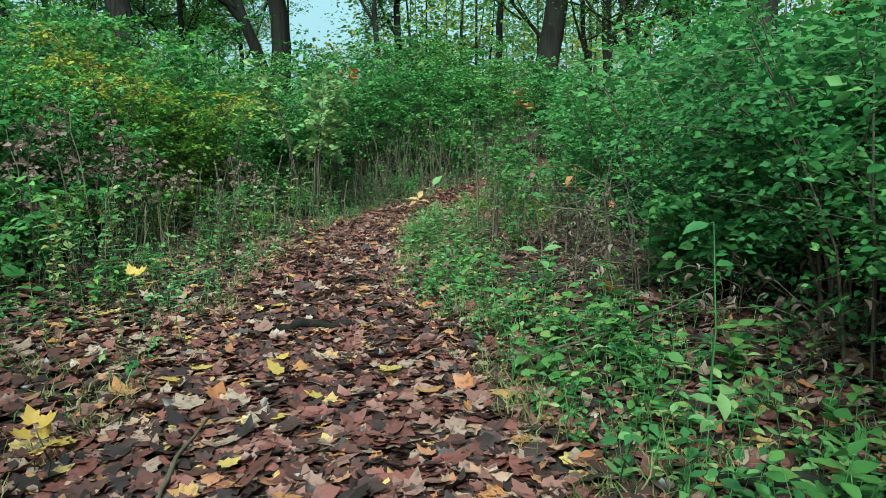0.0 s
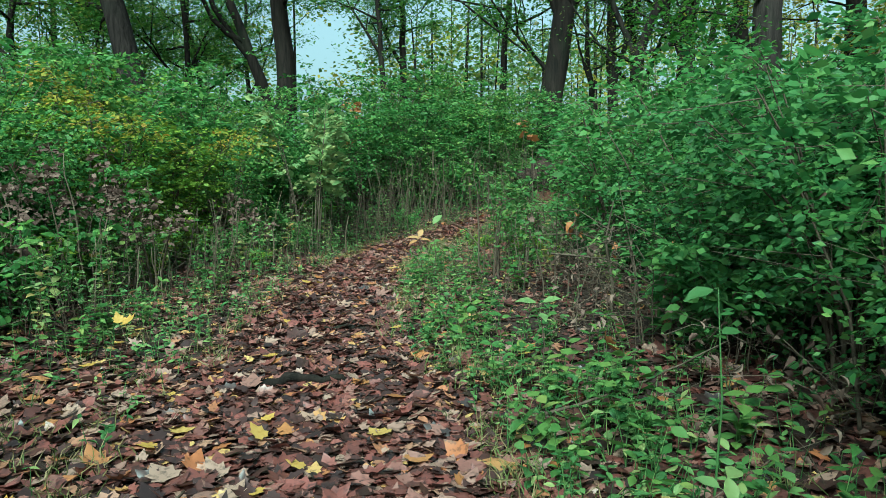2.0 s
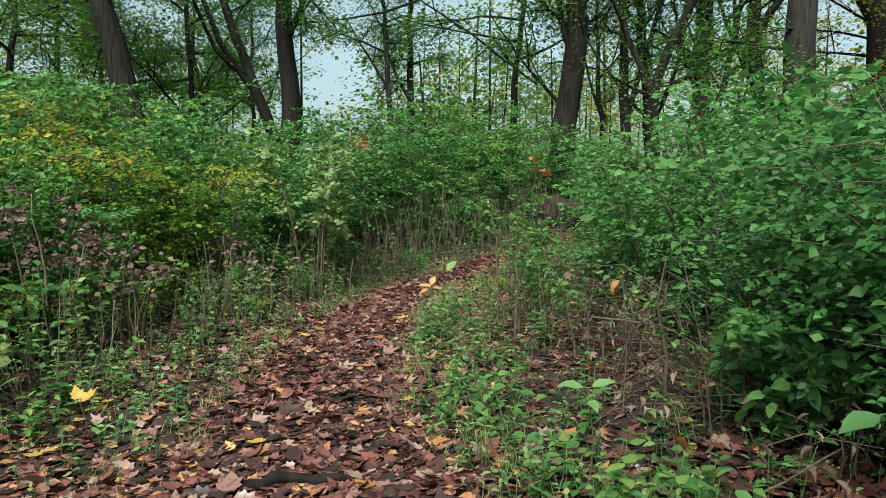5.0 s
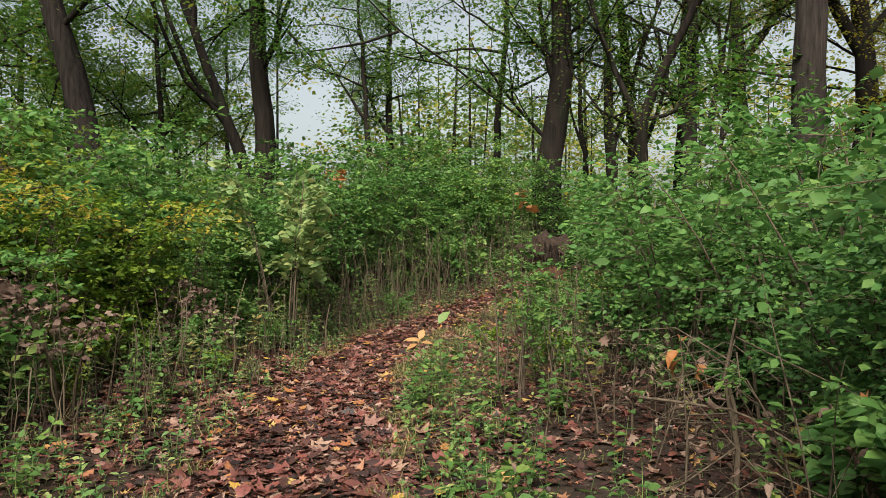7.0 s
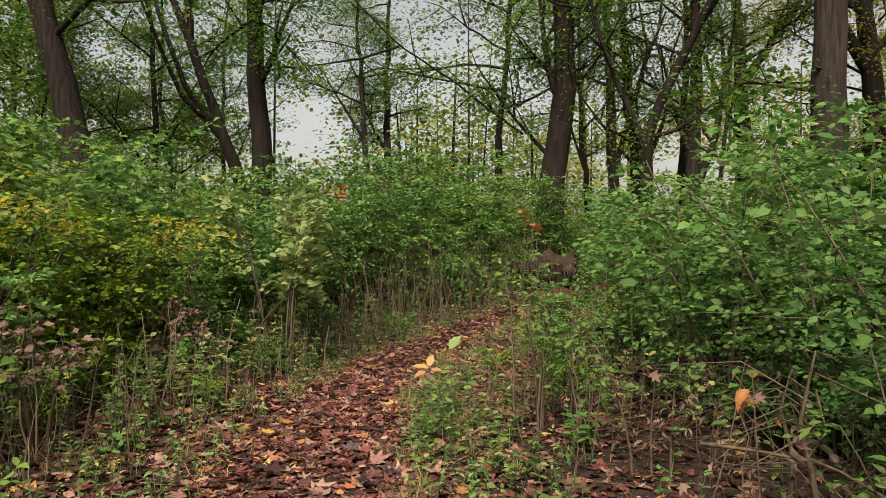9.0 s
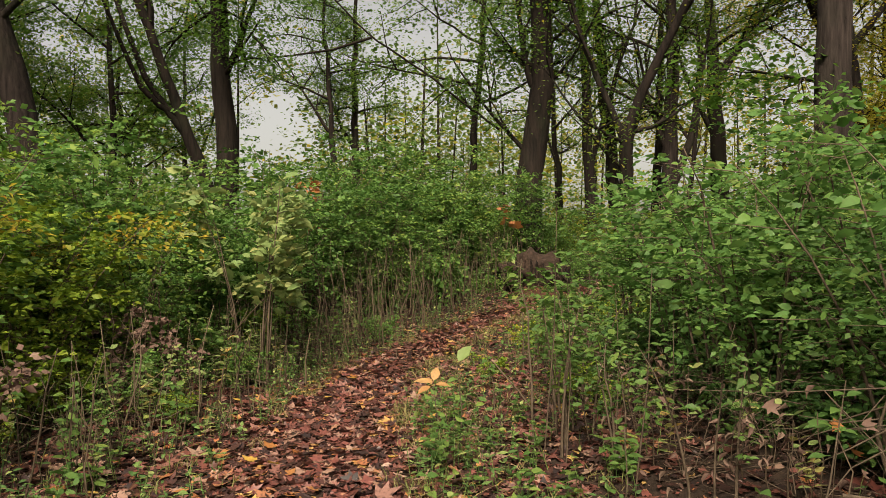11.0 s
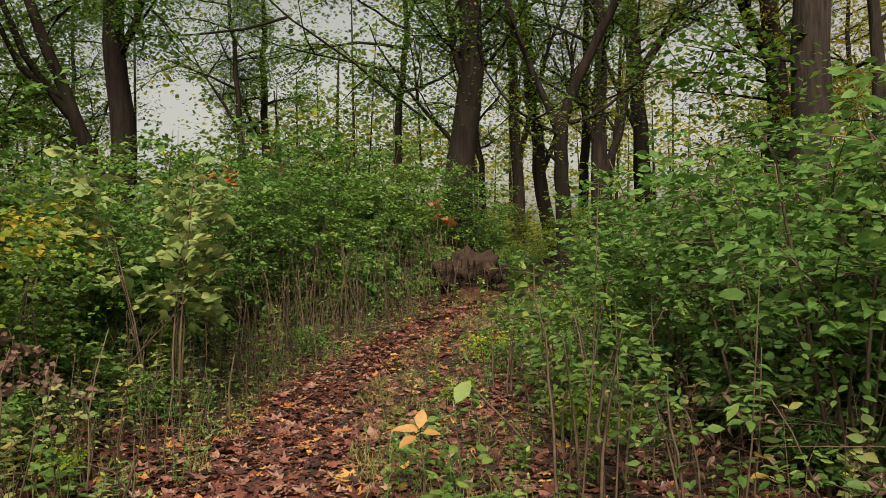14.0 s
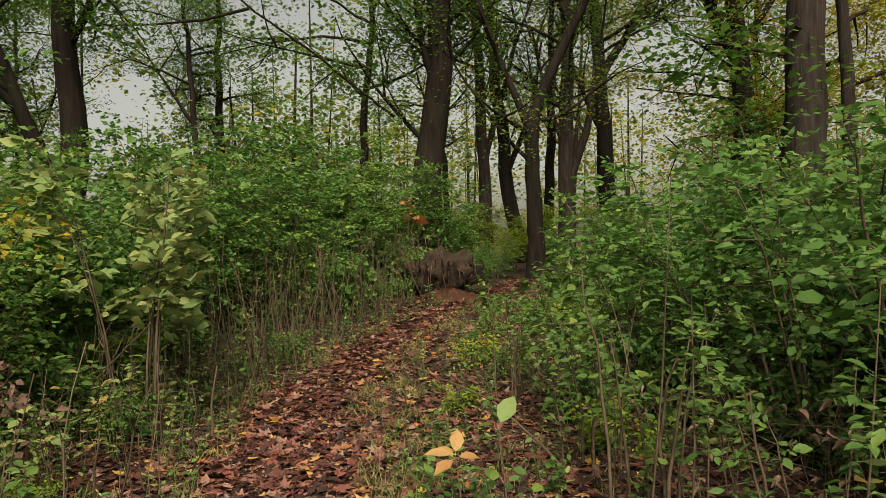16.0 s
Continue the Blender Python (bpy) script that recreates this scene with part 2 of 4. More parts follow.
def leaves(template, P, ax, nrm, size, width=1.0, curl=1.0):
    """Many leaves of one outline: places, directions, upper sides and sizes."""
    tv, tf = template
    n = len(P)
    ax = unit(ax)
    side = unit(np.cross(nrm, ax))
    up = np.cross(ax, side)
    size, width, curl = (np.broadcast_to(np.asarray(q, float), (n,)) for q in (size, width, curl))
    V = P[:, None] + size[:, None, None] * (tv[None, :, :1] * ax[:, None] + (width[:, None] * tv[None, :, 1])[..., None] * side[:, None] + (curl[:, None] * tv[None, :, 2])[..., None] * up[:, None])
    F = (np.arange(n) * len(tv))[:, None, None] + tf[None]
    return V.reshape(-1, 3), F.reshape(-1, 3)


def ups(n, tilt, r=rng):
    v = np.column_stack([r.normal(0, tilt, n), r.normal(0, tilt, n), np.ones(n)])
    return unit(v)


def flat_dirs(n, rise, r=rng):
    a = r.uniform(0, 2 * np.pi, n)
    return unit(np.column_stack([np.cos(a), np.sin(a), r.normal(rise, 0.25, n)]))


# ---- the lie of the land ----
PATH_Y = [-6, 0, 3.6, 4.5, 6.4, 8.5, 10.5, 13.4, 16.5, 18.5, 20, 24, 30]
PATH_X = [0.4, 0.0, -0.6, -0.8, -1.2, -1.47, -1.5, -1.3, -0.15, 0.9, 1.9, 4.6, 9]
PATH_W = [1.2, 1.1, 0.88, 0.8, 0.58, 0.6, 0.56, 0.5, 0.38, 0.3, 0.25, 0.25, 0.25]


def path_x(y):
    return np.interp(y, PATH_Y, PATH_X)


def path_w(y):
    return np.interp(y, PATH_Y, PATH_W)


def land(x, y):
    """Height of the ground."""
    x, y = np.asarray(x, float), np.asarray(y, float)
    off = np.clip((np.abs(x - path_x(y)) - path_w(y)) / 1.5, 0, 1)
    rise = np.interp(y, [14, 17, 21, 26, 40], [0, 0.18, 0.5, 0.8, 0.9])
    wob = 0.035 * np.sin(1.7 * x + 0.6 * y) * np.sin(1.1 * y - 0.7 * x) + 0.015 * np.sin(5.1 * x + 1.3) * np.sin(4.3 * y)
    return rise + 0.1 * off * off + wob * (0.3 + 0.7 * off)


def ground():
    xs = np.concatenate([[-1500, -400, -120, -50, -30], np.linspace(-20, -6, 18), np.linspace(-5.5, 5.5, 90), np.linspace(6, 20, 18), [30, 50, 120, 400, 1500]])
    ys = np.concatenate([[-1500, -300, -60, -20, -8], np.linspace(-3, 26, 200), np.linspace(27, 45, 20), [60, 120, 400, 1500]])
    X, Y = np.meshgrid(xs, ys)
    Z = land(X, Y)
    V = np.stack([X, Y, Z], -1).reshape(-1, 3)
    w = len(xs)
    i = (np.arange(len(ys) - 1)[:, None] * w + np.arange(w - 1)[None]).ravel()
    F = np.concatenate([np.stack([i, i + 1, i + w + 1], -1), np.stack([i, i + w + 1, i + w], -1)])
    g = part("ground", ([V], [F]), SOIL)
    tagged(g, "dark brown forest soil under a cover of leaves", "ground", kind="structure")


ground()


# ---- fallen leaves ----
def litter():
    def spread(n, x0, x1, y0, y1):
        return np.column_stack([rng.uniform(x0, x1, n), rng.uniform(y0, y1, n)])
    y = rng.uniform(0.6, 24, 14000)
    w = path_w(y) + 0.15
    on_path = np.column_stack([path_x(y) + rng.uniform(-1, 1, len(y)) * w, y])
    P = np.concatenate([on_path, spread(13000, -4.8, 0.2, 0.8, 12), spread(6500, -3.0, 2.2, 1.2, 5.2), spread(8000, -0.8, 3.2, 0.8, 13), spread(5000, -7, 7, -7, 0.9), spread(2500, -10, 12, 14, 30)])
    y = rng.uniform(8, 22, 9500)
    P = np.concatenate([P, np.column_stack([path_x(y) + rng.uniform(-2.6, 2.4, len(y)), y])])
    n = len(P)
    z = land(P[:, 0], P[:, 1]) + rng.uniform(0.004, 0.03, n)
    size = rng.lognormal(np.log(0.078), 0.3, n).clip(0.04, 0.16)
    P3 = np.column_stack([P, z])
    a = rng.uniform(0, 2 * np.pi, n)
    ax = np.column_stack([np.cos(a), np.sin(a), rng.normal(0, 0.18, n)])
    nrm = ups(n, 0.32) * np.where(rng.uniform(size=n) < 0.4, -1, 1)[:, None]
    curl = rng.normal(0.7, 1.5, n).clip(-2.0, 3.6)
    m = rng.uniform(size=n) < 0.72
    buf = ([], [])
    y = rng.uniform(0.8, 20, 26000)
    x = path_x(y) + rng.uniform(-3.2, 2.6, len(y))
    q = len(y)
    add(buf, leaves(DIAMOND, np.column_stack([x, y, land(x, y) + rng.uniform(0.003, 0.02, q)]), flat_dirs(q, 0.0), ups(q, 0.5), rng.uniform(0.018, 0.05, q), rng.uniform(0.6, 1.3, q), 2.0))
    for outline, k in ((MAPLE, m & (P[:, 1] < 5.5) & (P[:, 1] > 0.9)), (MAPLE_FAR, m & ((P[:, 1] >= 5.5) | (P[:, 1] <= 0.9)))):
        add(buf, leaves(outline, P3[k], ax[k], nrm[k], size[k], rng.uniform(0.7, 1.1, k.sum()), curl[k]))
    add(buf, leaves(OVAL, P3[~m], ax[~m], nrm[~m], size[~m], rng.uniform(0.8, 1.2, (~m).sum()), curl[~m]))
    tagged(part("leaf_litter", buf, LITTER), "damp red-brown and tan fallen maple leaves covering the path", "leaf litter", kind="stuff")


litter()


# ---- shrubs ----
def shrub(seed, name, label, height, radius, stems, twigs, per_twig, leaf, material, bare=0.3, width=1.0, stem_mat=TWIG, rise=0.1, outline=DIAMOND, tilt=0.75, wild=0.55):
    """A leggy shrub: arching stems, side twigs, leaves in flat sprays."""
    r = np.random.default_rng(seed)
    ob = tagged(new(name), label, "shrub", "shrubs beside the path")
    LP, LA = [], []
    for s in range(stems):
        wood = ([], [])
        a = r.uniform(0, 2 * np.pi)
        out = np.array([math.cos(a), math.sin(a), 0])
        h = height * r.uniform(wild, 1.0)
        reach = radius * r.uniform(0.15, 0.75)
        t = np.linspace(0, 1, 7)
        b = out * r.uniform(0.02, 0.22)
        side = np.cross(out, (0, 0, 1))
        wig = r.normal(0, 0.04, (7, 1)) * side * t[:, None] * height * 0.5
        pts = b + out * reach * (t ** 1.6)[:, None] + np.array([0, 0, 1.0]) * (h * (t - 0.1 * t ** 3))[:, None] + wig
        pts[0, 2] = -0.08
        add(wood, tube(pts, np.linspace(0.014, 0.003, 7) * r.uniform(0.7, 1.3), 5, 0.1, r))
        for k in range(twigs):
            tt = bare + (1 - bare) * r.uniform() ** 0.8
            p = np.array([np.interp(tt, t, pts[:, q]) for q in range(3)])
            ang = a + r.normal(0, 1.1)
            d = np.array([math.cos(ang), math.sin(ang), r.normal(rise, 0.22)])
            ln = radius * r.uniform(0.25, 0.62) * (1.15 - 0.45 * tt)
            mid = p + d * ln * 0.5 + (0, 0, 0.03)
            end = p + d * ln - (0, 0, 0.1 * ln)
            if k % 5 < 2:
                add(wood, tube([p, end], [0.004, 0.0012], 3, 0, r))
            q = r.uniform(0.12, 1.05, per_twig)[:, None]
            c = np.where(q < 0.5, p + (mid - p) * q * 2, mid + (end - mid) * (q * 2 - 1))
            sd = np.where(r.uniform(size=(per_twig, 1)) < 0.5, -1, 1) * np.cross(d, (0, 0, 1))
            c = c + sd * r.uniform(0, 0.14, (per_twig, 1)) * ln + r.normal(0, 0.018, (per_twig, 3))
            LP.append(c)
            LA.append(sd * r.uniform(0.3, 1.0, (per_twig, 1)) + d * r.uniform(0.2, 1, (per_twig, 1)) + r.normal(0, 0.25, (per_twig, 3)) - (0, 0, 0.15))
        part("stem", wood, stem_mat, ob)
    LP, LA = np.concatenate(LP), np.concatenate(LA)
    n = len(LP)
    fol = ([], [])
    add(fol, leaves(outline, LP, LA, ups(n, tilt, r), leaf * r.lognormal(0, 0.25, n), width * r.uniform(0.8, 1.25, n), r.normal(1, 0.8, n)))
    part("foliage", fol, material, ob)
    return ob


def put(proto, x, y, scale=1.0, turn=None, tall=1.0, sink=0.0, lean=0.0):
    turn = rng.uniform(0, 2 * np.pi) if turn is None else turn
    m = Matrix.Translation((x, y, float(land(x, y)) - sink)) @ Matrix.Rotation(turn, 4, "Z") @ Matrix.Rotation(lean, 4, "X") @ Matrix.Diagonal((scale, scale, scale * tall, 1))
    return copy_thing(proto, m)


def retire(proto):
    for o in (*proto.children_recursive, proto):
        bpy.data.objects.remove(o)


KINDS = {
    "green": [shrub(s, "shrub", "leggy green shrub with small oval leaves", 2.2, 1.25, 13, 20, 24, 0.058, GREEN, b, tilt=1.0) for s, b in ((1, 0.12), (2, 0.28))],
    "cool": [shrub(s, "shrub", "loose blue-green shrub with arching leafy sprays", 2.1, 1.35, 12, 20, 25, 0.052, COOL, b, tilt=1.1) for s, b in ((3, 0.12), (4, 0.2))],
    "lime": [shrub(s, "shrub", "yellow-green autumn shrub with fine leaves", 2.4, 1.3, 13, 20, 24, 0.058, LIME, b) for s, b in ((5, 0.15), (6, 0.32))],
    "low_green": [shrub(s, "shrub", "low green shrub with oval leaves at the path's edge", 0.95, 0.62, 8, 12, 12, f, GREEN, 0.08, outline=OVAL) for s, f in ((21, 0.062), (22, 0.085))],
    "low_lime": [shrub(s, "shrub", "low shrub with yellowing oval leaves", 0.95, 0.6, 8, 12, 11, f, LIME, 0.1, outline=OVAL) for s, f in ((23, 0.06), (24, 0.08))],
    "low_cool": [shrub(s, "shrub", "low blue-green shrub under the taller thicket", 0.9, 0.65, 8, 12, 12, f, COOL, 0.08, outline=OVAL) for s, f in ((25, 0.065), (26, 0.09))],
    "back": [shrub(s, "shrub", "tall dark green shrub with bare lower stems", 3.2, 1.5, 14, 18, 25, 0.07, GREEN, b, wild=0.45) for s, b in ((7, 0.15), (8, 0.32))],
    "tall_green": [shrub(s, "shrub", "tall open green shrub with airy upper branches", 3.3, 1.9, 12, 24, 18, 0.085, GREEN, 0.25, outline=DIAMOND) for s in (9, 10)],
    "tall_lime": [shrub(s, "shrub", "tall open shrub turning yellow-green", 3.3, 1.9, 12, 24, 18, 0.08, LIME, 0.25, outline=DIAMOND) for s in (11, 12)],
    "tall_cool": [shrub(s, "shrub", "tall airy blue-green shrub with drooping sprays", 3.3, 1.9, 12, 24, 18, 0.085, COOL, 0.2, outline=DIAMOND) for s in (13, 14)],
}
KINDS["airy"] = [shrub(s, "shrub", "airy sapling with layered sprays of broad light green leaves", 2.5, 1.15, 7, 18, 13, 0.066, SPRAY, 0.36, 1.0, outline=OVAL, rise=0.15, tilt=0.8, wild=0.6) for s in (31, 32)]
LEFT_Y, LEFT_X = [2, 5, 7, 9, 11, 13, 15.5, 17.5, 19, 20.5, 22.5, 26], [-4.6, -4.2, -3.9, -3.75, -3.4, -3.0, -2.4, -1.5, -0.7, 0.1, 1.0, 2.0]
RIGHT_Y, RIGHT_X = [1, 3, 5, 7, 8.5, 10, 12, 14, 17, 20, 23], [2.4, 2.2, 1.95, 1.75, 1.7, 1.65, 1.65, 2.0, 3.1, 4.6, 6.6]


def bank(ys, offset, side, pick, smin, smax):
    for y in ys:
        e = np.interp(y, LEFT_Y, LEFT_X) - offset if side < 0 else np.interp(y, RIGHT_Y, RIGHT_X) + offset
        kind = pick(y)
        put(KINDS[kind][rng.integers(2)], e + rng.uniform(-0.3, 0.3), y + rng.uniform(-0.3, 0.3), rng.uniform(smin, smax), tall=rng.uniform(0.9, 1.08))


def left_kind(y):
    return "lime" if 8.0 < y < 13.5 and rng.uniform() < 0.7 else ("back" if y > 14 else "green")


def left_tall(y):
    return "tall_lime" if y < 13 and rng.uniform() < 0.25 else "tall_green"


def right_kind(y):
    return "cool" if rng.uniform() < (0.85 if y < 8 else 0.55) else "green"


def right_tall(y):
    return "tall_cool" if rng.uniform() < 0.6 else ("tall_green" if rng.uniform() < 0.7 else "tall_lime")


bank(np.concatenate([np.arange(5.2, 8.5, 1.0), np.arange(9, 14, 1.5)]), 0.15, -1, lambda y: "low_green" if rng.uniform() < 0.65 else "low_lime", 0.5, 1.1)
bank(np.concatenate([np.arange(5.0, 9, 1.1), np.arange(10, 15, 1.9)]), 0.55, -1, lambda y: "low_green" if rng.uniform() < 0.6 else "low_lime", 0.8, 1.4)
for x, y, k in [(-3.7, 5.6, 0.9), (-4.1, 6.2, 1.2), (-3.9, 7.2, 1.0)]:
    put(KINDS["low_green"][1], x, y, k)
bank(np.arange(4.6, 9, 1.25), 0.8, -1, left_kind, 0.65, 0.9)
bank(np.arange(9.2, 24, 1.25), 0.75, -1, left_kind, 0.6, 1.0)
bank(np.arange(14, 23, 1.0), 0.3, -1, lambda y: "low_green" if rng.uniform() < 0.7 else "low_cool", 0.5, 1.2)
bank(np.arange(5.2, 27, 1.4), 1.8, -1, left_kind, 0.9, 1.3)
bank(np.arange(9.8, 14, 1.2), 2.0, -1, left_tall, 0.84, 1.0)
bank(np.arange(6.5, 10, 1.5), 2.9, -1, lambda y: "airy", 0.95, 1.15)
bank(np.arange(10.5, 28, 1.7), 3.3, -1, left_tall, 0.85, 1.1)
bank(np.concatenate([np.arange(5.2, 7, 0.9), np.arange(10.6, 21, 0.75)]), 0.1, 1, lambda y: "low_cool" if rng.uniform() < 0.6 else "low_green", 0.4, 1.0)
bank(np.arange(6.2, 12, 0.55), 0.35, 1, lambda y: "low_cool", 0.5, 0.9)
bank(np.arange(15, 23, 1.1), -0.2, 1, lambda y: "low_lime" if rng.uniform() < 0.5 else "low_green", 0.4, 0.8)
bank(np.arange(3.7, 16, 1.25), 0.8, 1, right_kind, 0.6, 0.95)
bank(np.arange(3.2, 20, 1.5), 1.9, 1, right_kind, 0.8, 1.05)
bank(np.arange(8.2, 14.5, 1.3), 1.5, 1, right_tall, 0.6, 0.78)
bank(np.arange(2.4, 7, 1.0), 0.35, 1, lambda y: "cool", 0.75, 1.0)
bank(np.arange(2.2, 7, 1.1), 1.1, 1, right_kind, 0.95, 1.15)
bank(np.arange(6, 13, 1.9), 3.3, 1, right_tall, 0.65, 0.85)
bank(np.arange(13.5, 24, 1.9), 3.3, 1, right_tall, 0.8, 1.1)
for x, y, k in [(2.1, 7.6, 0.95), (1.7, 8.7, 0.95), (2.4, 8.6, 1.1), (1.75, 9.6, 1.0), (1.7, 10.6, 0.95), (2.4, 10.1, 1.1), (2.0, 11.4, 1.0), (1.8, 12.6, 0.9), (2.3, 6.6, 1.0), (2.7, 7.8, 1.1), (2.2, 5.2, 0.9), (2.9, 4.2, 1.0), (2.0, 3.6, 0.8), (-4.3, 8.6, 0.9), (-4.9, 9.6, 1.1), (-4.0, 11.6, 1.0), (-4.7, 12.6, 1.15), (-3.6, 14.6, 1.0), (-2.9, 16.8, 1.1), (-1.9, 19.0, 1.1), (-5.0, 7.2, 0.95), (-4.6, 6.0, 1.0), (-5.5, 6.6, 1.15), (-5.6, 8.2, 1.2)]:
    put(KINDS["airy"][rng.integers(2)], x, y, k)
for y in np.arange(10.3, 19, 1.0):
    x = path_x(y) + path_w(y) + rng.uniform(0.6, 1.9)
    put(KINDS["low_green" if rng.uniform() < 0.8 else "low_lime"][rng.integers(2)], x, y + rng.uniform(-0.25, 0.25), rng.uniform(0.3, 0.6))
for x, y, k in [(-0.4, 21.4, 1.05), (0.4, 22.7, 1.0), (1.5, 23.6, 0.9), (0.9, 24.6, 1.15), (2.6, 25.4, 0.9), (-1.2, 24.5, 1.25)]:
    put(KINDS["back"][rng.integers(2)], x, y, k)
for x, y, k in [(0.7, 20.7, 0.5), (2.05, 20.95, 0.45), (1.3, 21.8, 1.1), (0.95, 21.75, 1.2), (1.75, 21.85, 1.0), (0.35, 20.4, 0.45)]:
    put(KINDS["low_green"][rng.integers(2)], x, y, k)
for x, y, k in [(2.9, 22.9, 0.45), (3.6, 24.0, 0.5), (4.4, 25.2, 0.6), (5.6, 25.5, 0.6), (3.5, 27, 0.9), (6, 28.5, 0.9), (9, 29, 1.0), (12, 27, 1.2), (-9, 24, 1.3), (-12, 21, 1.3), (13, 22, 1.2), (-4, 29.5, 1.2), (0, 30, 1.2), (7.5, 25, 0.8), (10, 24, 1.0)]:
    put(KINDS["lime" if x > 2 and y < 30 and rng.uniform() < 0.5 else "green"][rng.integers(2)], x, y, k)
# unseen shrubs, added outside the view to shade both verges at the start
for x, y, k in [(2.3, 1.2, 0.75), (3.0, 0.4, 0.85), (3.3, 1.8, 0.8), (2.5, -0.8, 0.8), (-2.9, 0.9, 0.8), (-3.6, 1.9, 0.8), (-4.4, 2.9, 0.8), (-2.6, -0.6, 0.9), (-5.2, 3.8, 0.85)]:
    put(KINDS["tall_cool" if x > 0 else "tall_green"][rng.integers(2)], x, y, k)
for y in np.arange(8.5, 17, 1.7):
    x = np.interp(y, LEFT_Y, LEFT_X) + rng.uniform(0.0, 0.65) * (path_x(y) - path_w(y) - np.interp(y, LEFT_Y, LEFT_X))
    put(KINDS[("low_green", "low_lime", "low_cool")[rng.integers(3)]][0], x, y, rng.uniform(0.3, 0.6), tall=rng.uniform(0.9, 1.3))
for i in range(18):
    a = radians(rng.uniform(175, 365))
    q = rng.uniform(4.5, 9)
    put(KINDS["green" if i % 3 else "cool"][rng.integers(2)], 0.2 + q * math.cos(a), 0.8 + 0.8 * q * math.sin(a), rng.uniform(0.7, 1.1))
for protos in KINDS.values():
    for proto in protos:
        retire(proto)


# ---- trees ----
def branch(r, start, d, ln, rad, depth, wood, tips, droop=0.0, sides=6, wig=0.13):
    k = max(4, int(ln / 0.6))
    pts, d = [np.array(start, float)], unit(np.array(d, float))
    for i in range(k):
        d = unit(d + r.normal(0, wig, 3) + (0, 0, 0.05 - droop))
        pts.append(pts[-1] + d * ln / k)
    pts = np.array(pts)
    add(wood, tube(pts, np.linspace(rad, rad * 0.3, k + 1), sides, 0.06, r))
    if depth == 0:
        tips.append(pts[k // 3:])
        return
    for j in range(3 if depth > 1 else 4):
        q = r.integers(k // 3, k)
        nd = unit(d + r.normal(0, 0.65, 3))
        branch(r, pts[q], nd, ln * r.uniform(0.4, 0.65), rad * 0.5, depth - 1, wood, tips, droop, 4)
    tips.append(pts[k // 2:])


def tree(seed, name, label, x, y, height, dia, lean=(0, 0), bark=BARK, leaf_mat=CANOPY, forks=(), low=4.0, limbs=9, count=5000, leaf=0.1, bend=0.25, group="woodland trees", taper=0.75):
    """Trunk with a flared foot, forks and limbs, and a crown of single leaves."""
    r = np.random.default_rng(seed)
    ob = tagged(new(name), label, "tree", group)
    ob.location = (x, y, float(land(x, y)) - 0.05)
    wood, tips = ([], []), []
    k = 18
    t = np.linspace(0, 1, k)
    wob = np.cumsum(r.normal(0, bend * 0.1, (k, 2)), axis=0) * (t[:, None] > 0.05)
    pts = np.column_stack([lean[0] * height * t + wob[:, 0], lean[1] * height * t + wob[:, 1], height * t])
    rad = dia / 2 * (1 - taper * t) * (1 + 0.55 * np.exp(-t * height / 0.35))
    add(wood, tube(pts, rad, 12, 0.05, r))
    trunk = part("trunk", wood, bark, ob)

    def at(h):
        return np.array([np.interp(h, pts[:, 2], pts[:, q]) for q in range(3)]), float(np.interp(h, pts[:, 2], rad))
    for h, dx, dy, dz, ln, share in forks:
        p, q = at(h)
        wood = ([], [])
        branch(r, p, (dx, dy, dz), ln, q * share, 1, wood, tips, -0.03, 9, 0.07)
        part("limb", wood, bark, trunk)
    for j in range(limbs):
        h = low + (height - low) * (j + r.uniform()) / limbs
        p, q = at(h)
        a = r.uniform(0, 2 * np.pi)
        wood = ([], [])
        branch(r, p, (math.cos(a), math.sin(a), r.uniform(0.1, 0.7)), r.uniform(2.0, 4.2), min(0.45 * q + 0.01, 0.07), 1, wood, tips, 0.06)
        part("limb", wood, bark, trunk)
    if count:
        each = max(3, count // len(tips))
        LP = []
        for seg in tips:
            i = r.integers(0, len(seg), each)
            ball = unit(r.normal(0, 1, (each, 3))) * r.uniform(0, 1, (each, 1)) ** 0.4
            LP.append(seg[i] + ball * (0.95, 0.95, 0.45) - (0, 0, 0.1))
        LP = np.concatenate(LP)
        n = len(LP)
        fol = ([], [])
        add(fol, leaves(DIAMOND, LP, flat_dirs(n, -0.3, r), ups(n, 0.5, r), leaf * r.lognormal(0, 0.25, n), r.uniform(0.8, 1.3, n), 1.0))
        part("crown", fol, leaf_mat, ob)
    return ob


def seen_from(px, depth):
    """Place of a trunk by its bearing from a point on the path and its distance."""
    return -0.128 + depth * ((px - 784) / 1305 - 0.049), 2.637 + depth * (1 + 0.049 * (px - 784) / 1305)


